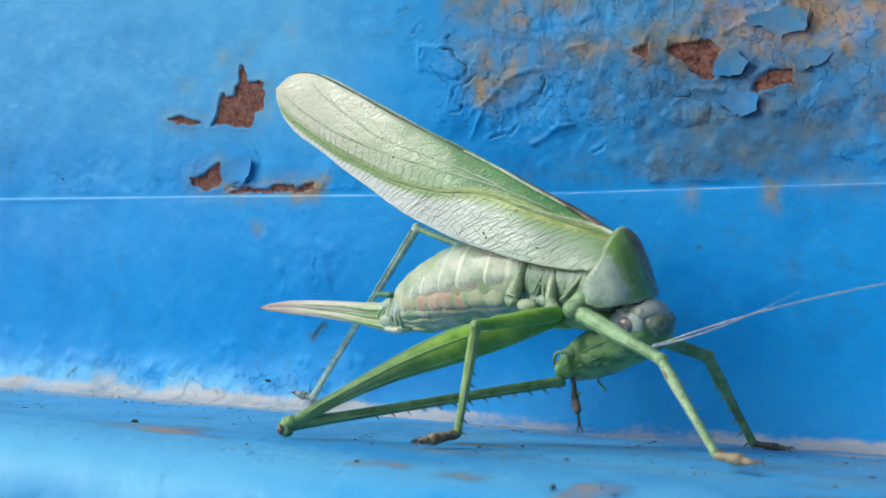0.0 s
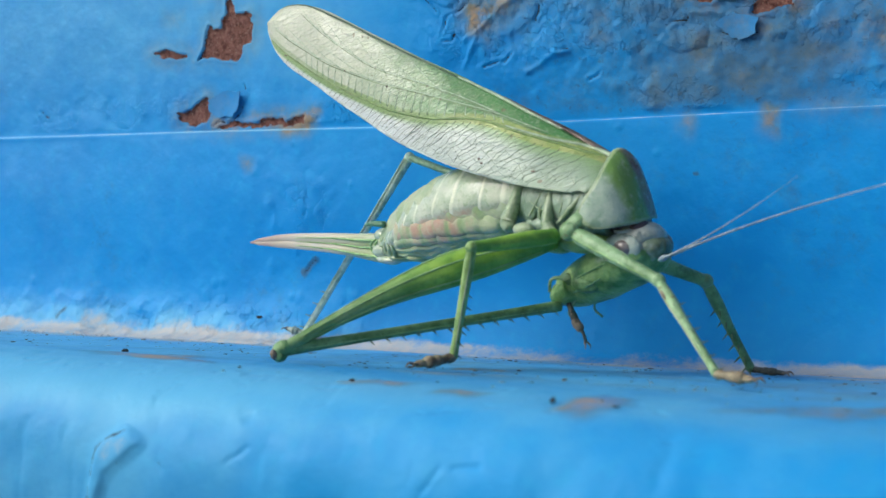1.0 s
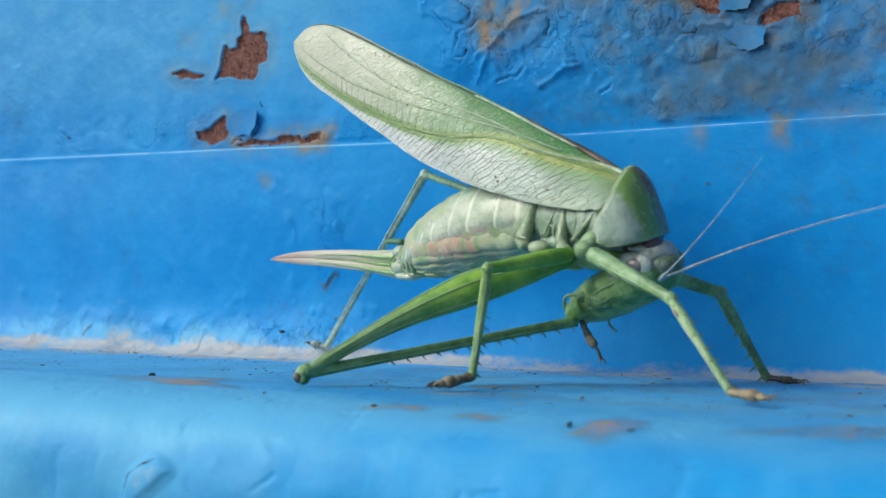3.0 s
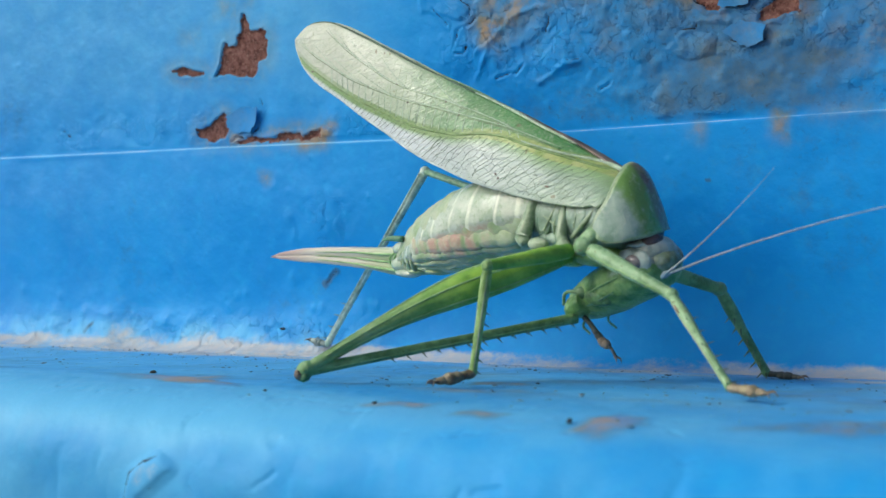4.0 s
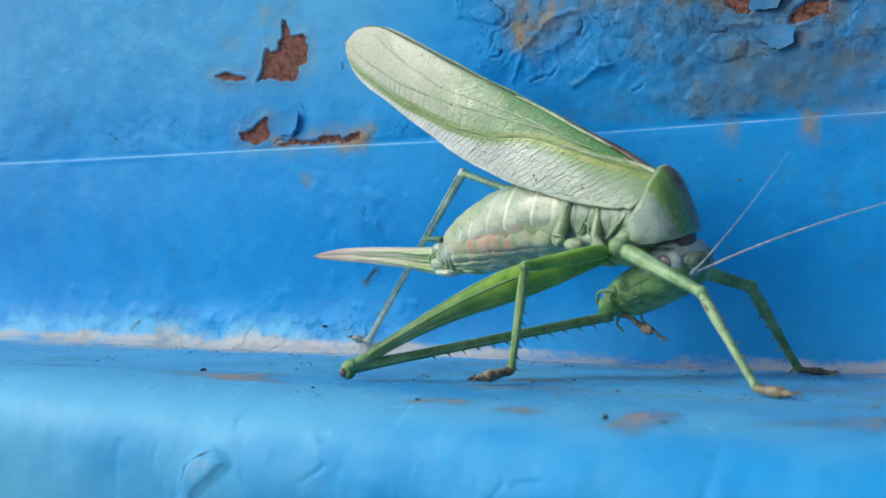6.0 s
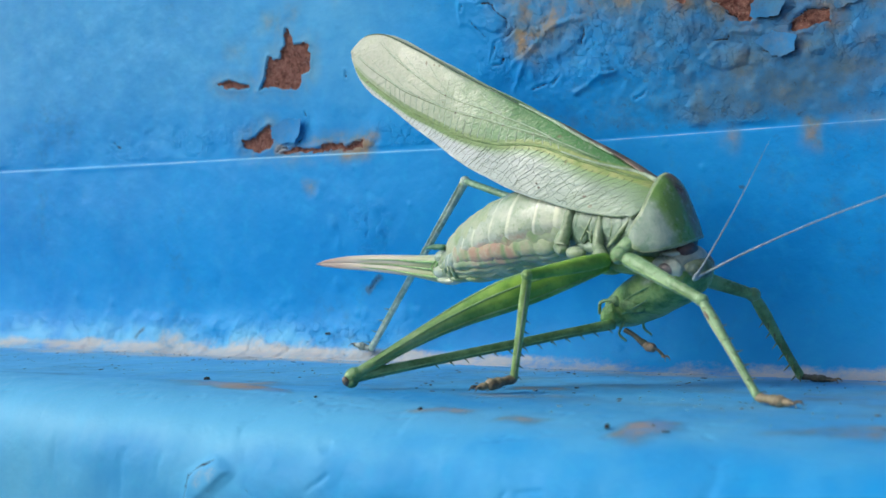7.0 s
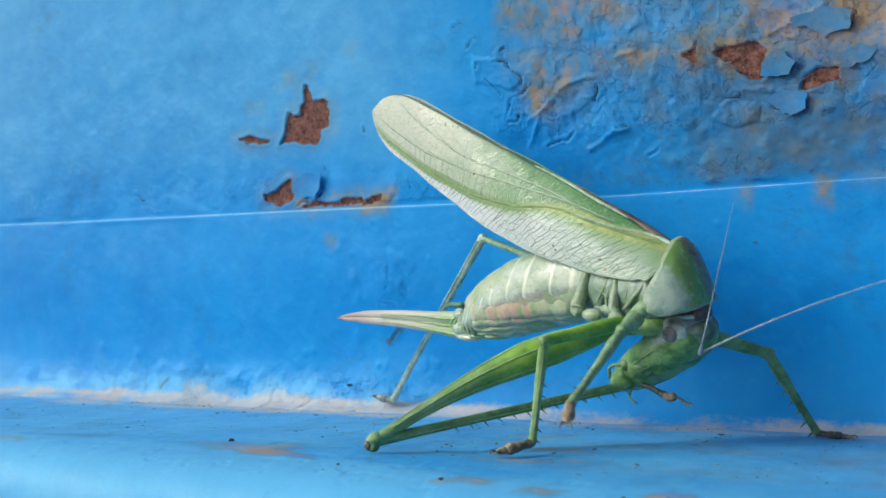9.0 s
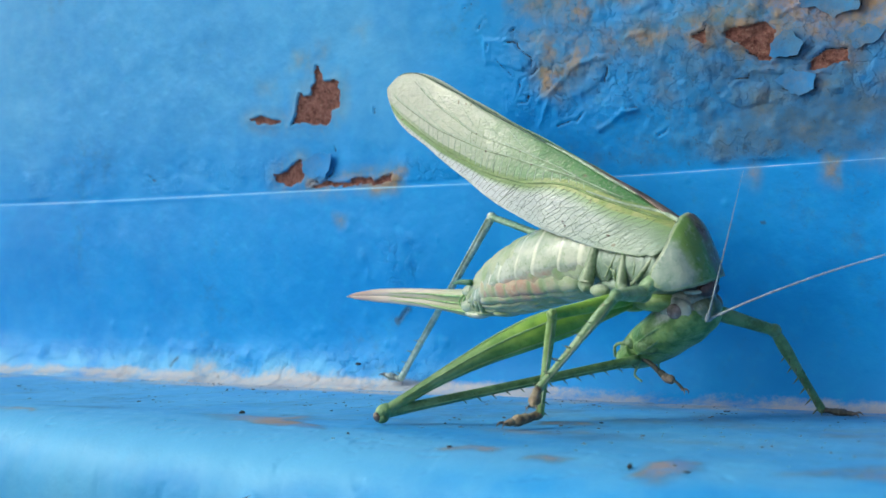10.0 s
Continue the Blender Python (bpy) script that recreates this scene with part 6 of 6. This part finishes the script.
# ---------------------------------------------------------------- movement
def chain(a, b, length):
    a, b = Vector(a), Vector(b)
    return a + (b - a).normalized() * length


def motions():
    base = Vector((7.7, -6.0, 18.9))
    # seconds, knee, ankle, toe offset
    steps = [
        (0, (18.6, -6.3, 15.0), (27.5, -10.5, 8.0), (5.0, -0.5, 0.1)),
        (2.5, (18.5, -6.6, 14.8), (27.4, -10.5, 7.8), (5.0, -0.5, 0.1)),
        (4.5, (18.6, -6.4, 14.8), (27.4, -10.5, 7.8), (5.0, -0.5, 0.1)),
        (5.5, (18.6, -6.8, 15.0), (27.0, -10.5, 7.6), (5.0, -0.5, 0.1)),
        (7, (18.6, -7.1, 15.1), (26.7, -10.5, 7.6), (5.0, -0.5, 0.1)),
        (7.5, (18.5, -7.2, 14.9), (26.7, -10.5, 7.6), (5.0, -0.5, 0.1)),
        (7.8, (18.0, -8.5, 14.2), (24.9, -10.5, 6.3), (5.0, -0.5, 0.1)),
        (8, (18.4, -8.9, 15.5), (26.8, -14.7, 9.3), (4.6, -1.0, -0.8)),
        (8.1, (18.1, -10.3, 16.0), (25.5, -17.6, 10.2), (4.0, -1.0, -2.5)),
        (8.2, (17.0, -12.7, 16.9), (23.5, -20.8, 11.0), (2.5, -1.0, -3.5)),
        (8.3, (17.0, -12.7, 17.1), (23.2, -21.1, 11.4), (2.0, -2.0, -3.5)),
        (8.4, (16.7, -13.0, 17.1), (22.9, -21.8, 11.9), (2.0, -2.0, -3.5)),
        (8.5, (15.1, -14.9, 18.9), (20.1, -23.6, 12.5), (2.6, -3.4, -1.0)),
        (8.7, (15.1, -14.9, 18.5), (17.2, -24.1, 11.3), (2.6, -3.4, -1.0)),
        (9, (14.2, -15.6, 19.4), (17.0, -26.1, 14.6), (2.6, -3.4, -1.0)),
        (9.5, (11.9, -16.8, 18.6), (9.8, -25.1, 10.3), (2.6, -3.4, -1.0)),
        (10, (13.0, -16.2, 20.2), (8.8, -23.3, 11.6), (2.6, -3.4, -1.0)),
    ]
    arm, fore, toes = [], [], []
    for t, knee, ankle, toe in steps:
        k = chain(base, knee, ARM)
        a = chain(k, ankle, SHIN)
        arm.append((t, aim(base, k)))
        fore.append((t, aim(k, a)))
        toes.append((t, aim(a, a + Vector(toe))))
    walk(near_arm, arm)
    walk(near_fore, fore)
    walk(near_foot, toes)
    # the folded wings swing slowly: seconds, turn away, lift
    pivot = Vector((9.0, 0.0, 25.0)) * MM
    for w in (right_wing, left_wing):
        walk(w, [(t, Matrix.Translation(pivot) @ pose(0, 0, 0, 0, up, turn) @ Matrix.Translation(-pivot)) for t, turn, up in [
            (0, 3.2, 0.3), (1, 2.5, -0.4), (2.5, 0.8, 0.0), (4.5, 0, 0), (5.5, -1.0, 0.3), (7.5, -2.3, 0.5), (9, -2.7, 0.4), (10, -3.4, 0.6)]])
    # the foot that the jaws work on: seconds, start, tip
    walk(hind_foot, [(t, aim(Vector(b) + (Vector(a) - Vector(b)).normalized() * FOOT, b)) for t, a, b in [
        (0, (4.3, -2.0, 11.1), (6.1, -3.0, 5.9)),
        (0.5, (3.4, -2.0, 11.8), (6.1, -3.0, 6.8)),
        (1, (4.1, -2.0, 11.1), (7.5, -3.0, 7.0)),
        (1.5, (3.9, -2.0, 10.8), (6.7, -3.0, 6.6)),
        (2, (4.2, -2.0, 10.9), (7.9, -3.0, 7.8)),
        (2.5, (3.5, -2.0, 10.9), (6.9, -3.0, 6.9)),
        (4, (4.4, -2.0, 10.6), (9.3, -3.0, 6.9)),
        (4.5, (4.5, -2.0, 10.2), (10.0, -3.0, 6.7)),
        (5, (3.7, -2.0, 10.3), (9.9, -3.0, 7.4)),
        (5.5, (5.3, -2.0, 11.1), (10.9, -3.0, 9.3)),
        (7, (4.1, -2.0, 10.4), (10.9, -3.0, 7.8)),
        (7.5, (4.1, -2.0, 11.1), (11.2, -3.0, 9.3)),
        (8, (4.6, -2.0, 10.5), (10.4, -2.8, 9.4)),
        (8.5, (5.2, -2.0, 10.6), (11.5, -2.6, 9.3)),
        (9, (4.6, -2.0, 10.8), (11.2, -2.2, 9.3)),
        (9.5, (4.5, -2.0, 10.6), (10.5, -2.2, 8.1)),
        (10, (4.5, -2.0, 10.5), (9.8, -2.2, 7.8)),
    ]])
    # the head: seconds, shift back, drop, pitch
    walk(head, [(t, Matrix.Translation((Vector(NECK) + Vector((dx, 0, dz))) * MM) @ pose(0, 0, 0, 0, p, 0)) for t, dx, dz, p in [
        (0, 0.3, 0.3, 0.0),
        (2.5, 0.0, 0.0, 0.0),
        (5.5, -0.3, 0.0, 0.0),
        (7.5, -0.6, 0.0, -2.0),
        (8.5, -1.2, 0.0, -3.0),
        (9, -1.9, -0.1, -4.0),
        (9.5, -1.9, -0.1, -4.0),
        (10, -2.3, -0.3, -5.0),
    ]])
    # feelers: seconds, root, a point on the way
    walk(feeler_right, [(t, aim(a, b)) for t, a, b in [
        (0, (14.6, -2.0, 15.4), (35.8, -3.0, 22.5)),
        (0.5, (15.0, -2.0, 15.7), (34.2, -3.0, 22.3)),
        (1, (15.6, -2.0, 16.3), (33.1, -3.0, 22.4)),
        (1.5, (14.8, -2.0, 16.1), (30.4, -3.0, 23.4)),
        (2, (15.1, -2.0, 16.2), (34.3, -3.0, 22.6)),
        (2.5, (14.0, -2.0, 16.0), (36.8, -3.0, 23.9)),
        (4, (14.3, -2.0, 15.8), (35.8, -3.0, 22.9)),
        (4.5, (14.4, -2.0, 16.0), (32.4, -3.0, 22.9)),
        (5, (14.2, -2.0, 16.0), (33.0, -3.0, 23.4)),
        (5.5, (14.0, -2.0, 15.9), (33.6, -3.0, 22.7)),
        (7, (14.0, -2.0, 16.3), (31.5, -3.0, 23.6)),
        (7.5, (14.4, -2.0, 15.8), (34.8, -3.0, 23.0)),
        (8, (13.6, -2.0, 15.9), (34.0, -3.0, 24.9)),
        (8.5, (13.9, -2.0, 16.6), (33.5, -3.0, 25.6)),
        (9, (12.8, -2.0, 15.0), (33.8, -3.0, 23.6)),
        (9.5, (13.4, -2.0, 15.9), (33.1, -3.0, 22.7)),
        (10, (12.9, -2.0, 15.9), (32.7, -3.0, 23.3)),
    ]])
    walk(feeler_left, [(t, aim(a, b)) for t, a, b in [
        (0, (15.0, -2.5, 15.5), (34.3, -4.0, 22.1)),
        (0.5, (15.3, -2.5, 15.8), (31.3, -4.0, 20.6)),
        (1, (16.0, -2.5, 16.4), (25.1, -4.0, 20.8)),
        (1.5, (15.2, -2.5, 16.2), (23.5, -4.0, 23.0)),
        (2, (15.4, -2.5, 16.2), (25.9, -4.0, 22.1)),
        (2.5, (14.4, -2.5, 16.1), (22.9, -4.0, 24.4)),
        (4, (14.7, -2.5, 15.9), (24.6, -4.0, 23.3)),
        (4.5, (14.7, -2.5, 16.1), (24.7, -4.0, 25.1)),
        (5, (14.6, -2.5, 16.1), (23.5, -4.0, 25.2)),
        (5.5, (14.3, -2.5, 16.0), (23.6, -4.0, 24.7)),
        (7, (14.4, -2.5, 16.4), (21.9, -4.0, 26.4)),
        (7.5, (14.8, -2.5, 15.9), (19.9, -4.0, 26.0)),
        (8, (14.0, -2.5, 16.0), (20.4, -4.0, 27.5)),
        (8.5, (14.3, -2.5, 16.7), (19.7, -4.0, 25.9)),
        (9, (13.2, -2.5, 15.1), (16.9, -4.0, 25.1)),
        (9.5, (13.8, -2.5, 16.0), (18.9, -4.0, 24.2)),
        (10, (13.3, -2.5, 16.0), (17.2, -4.0, 26.1)),
    ]])


motions()
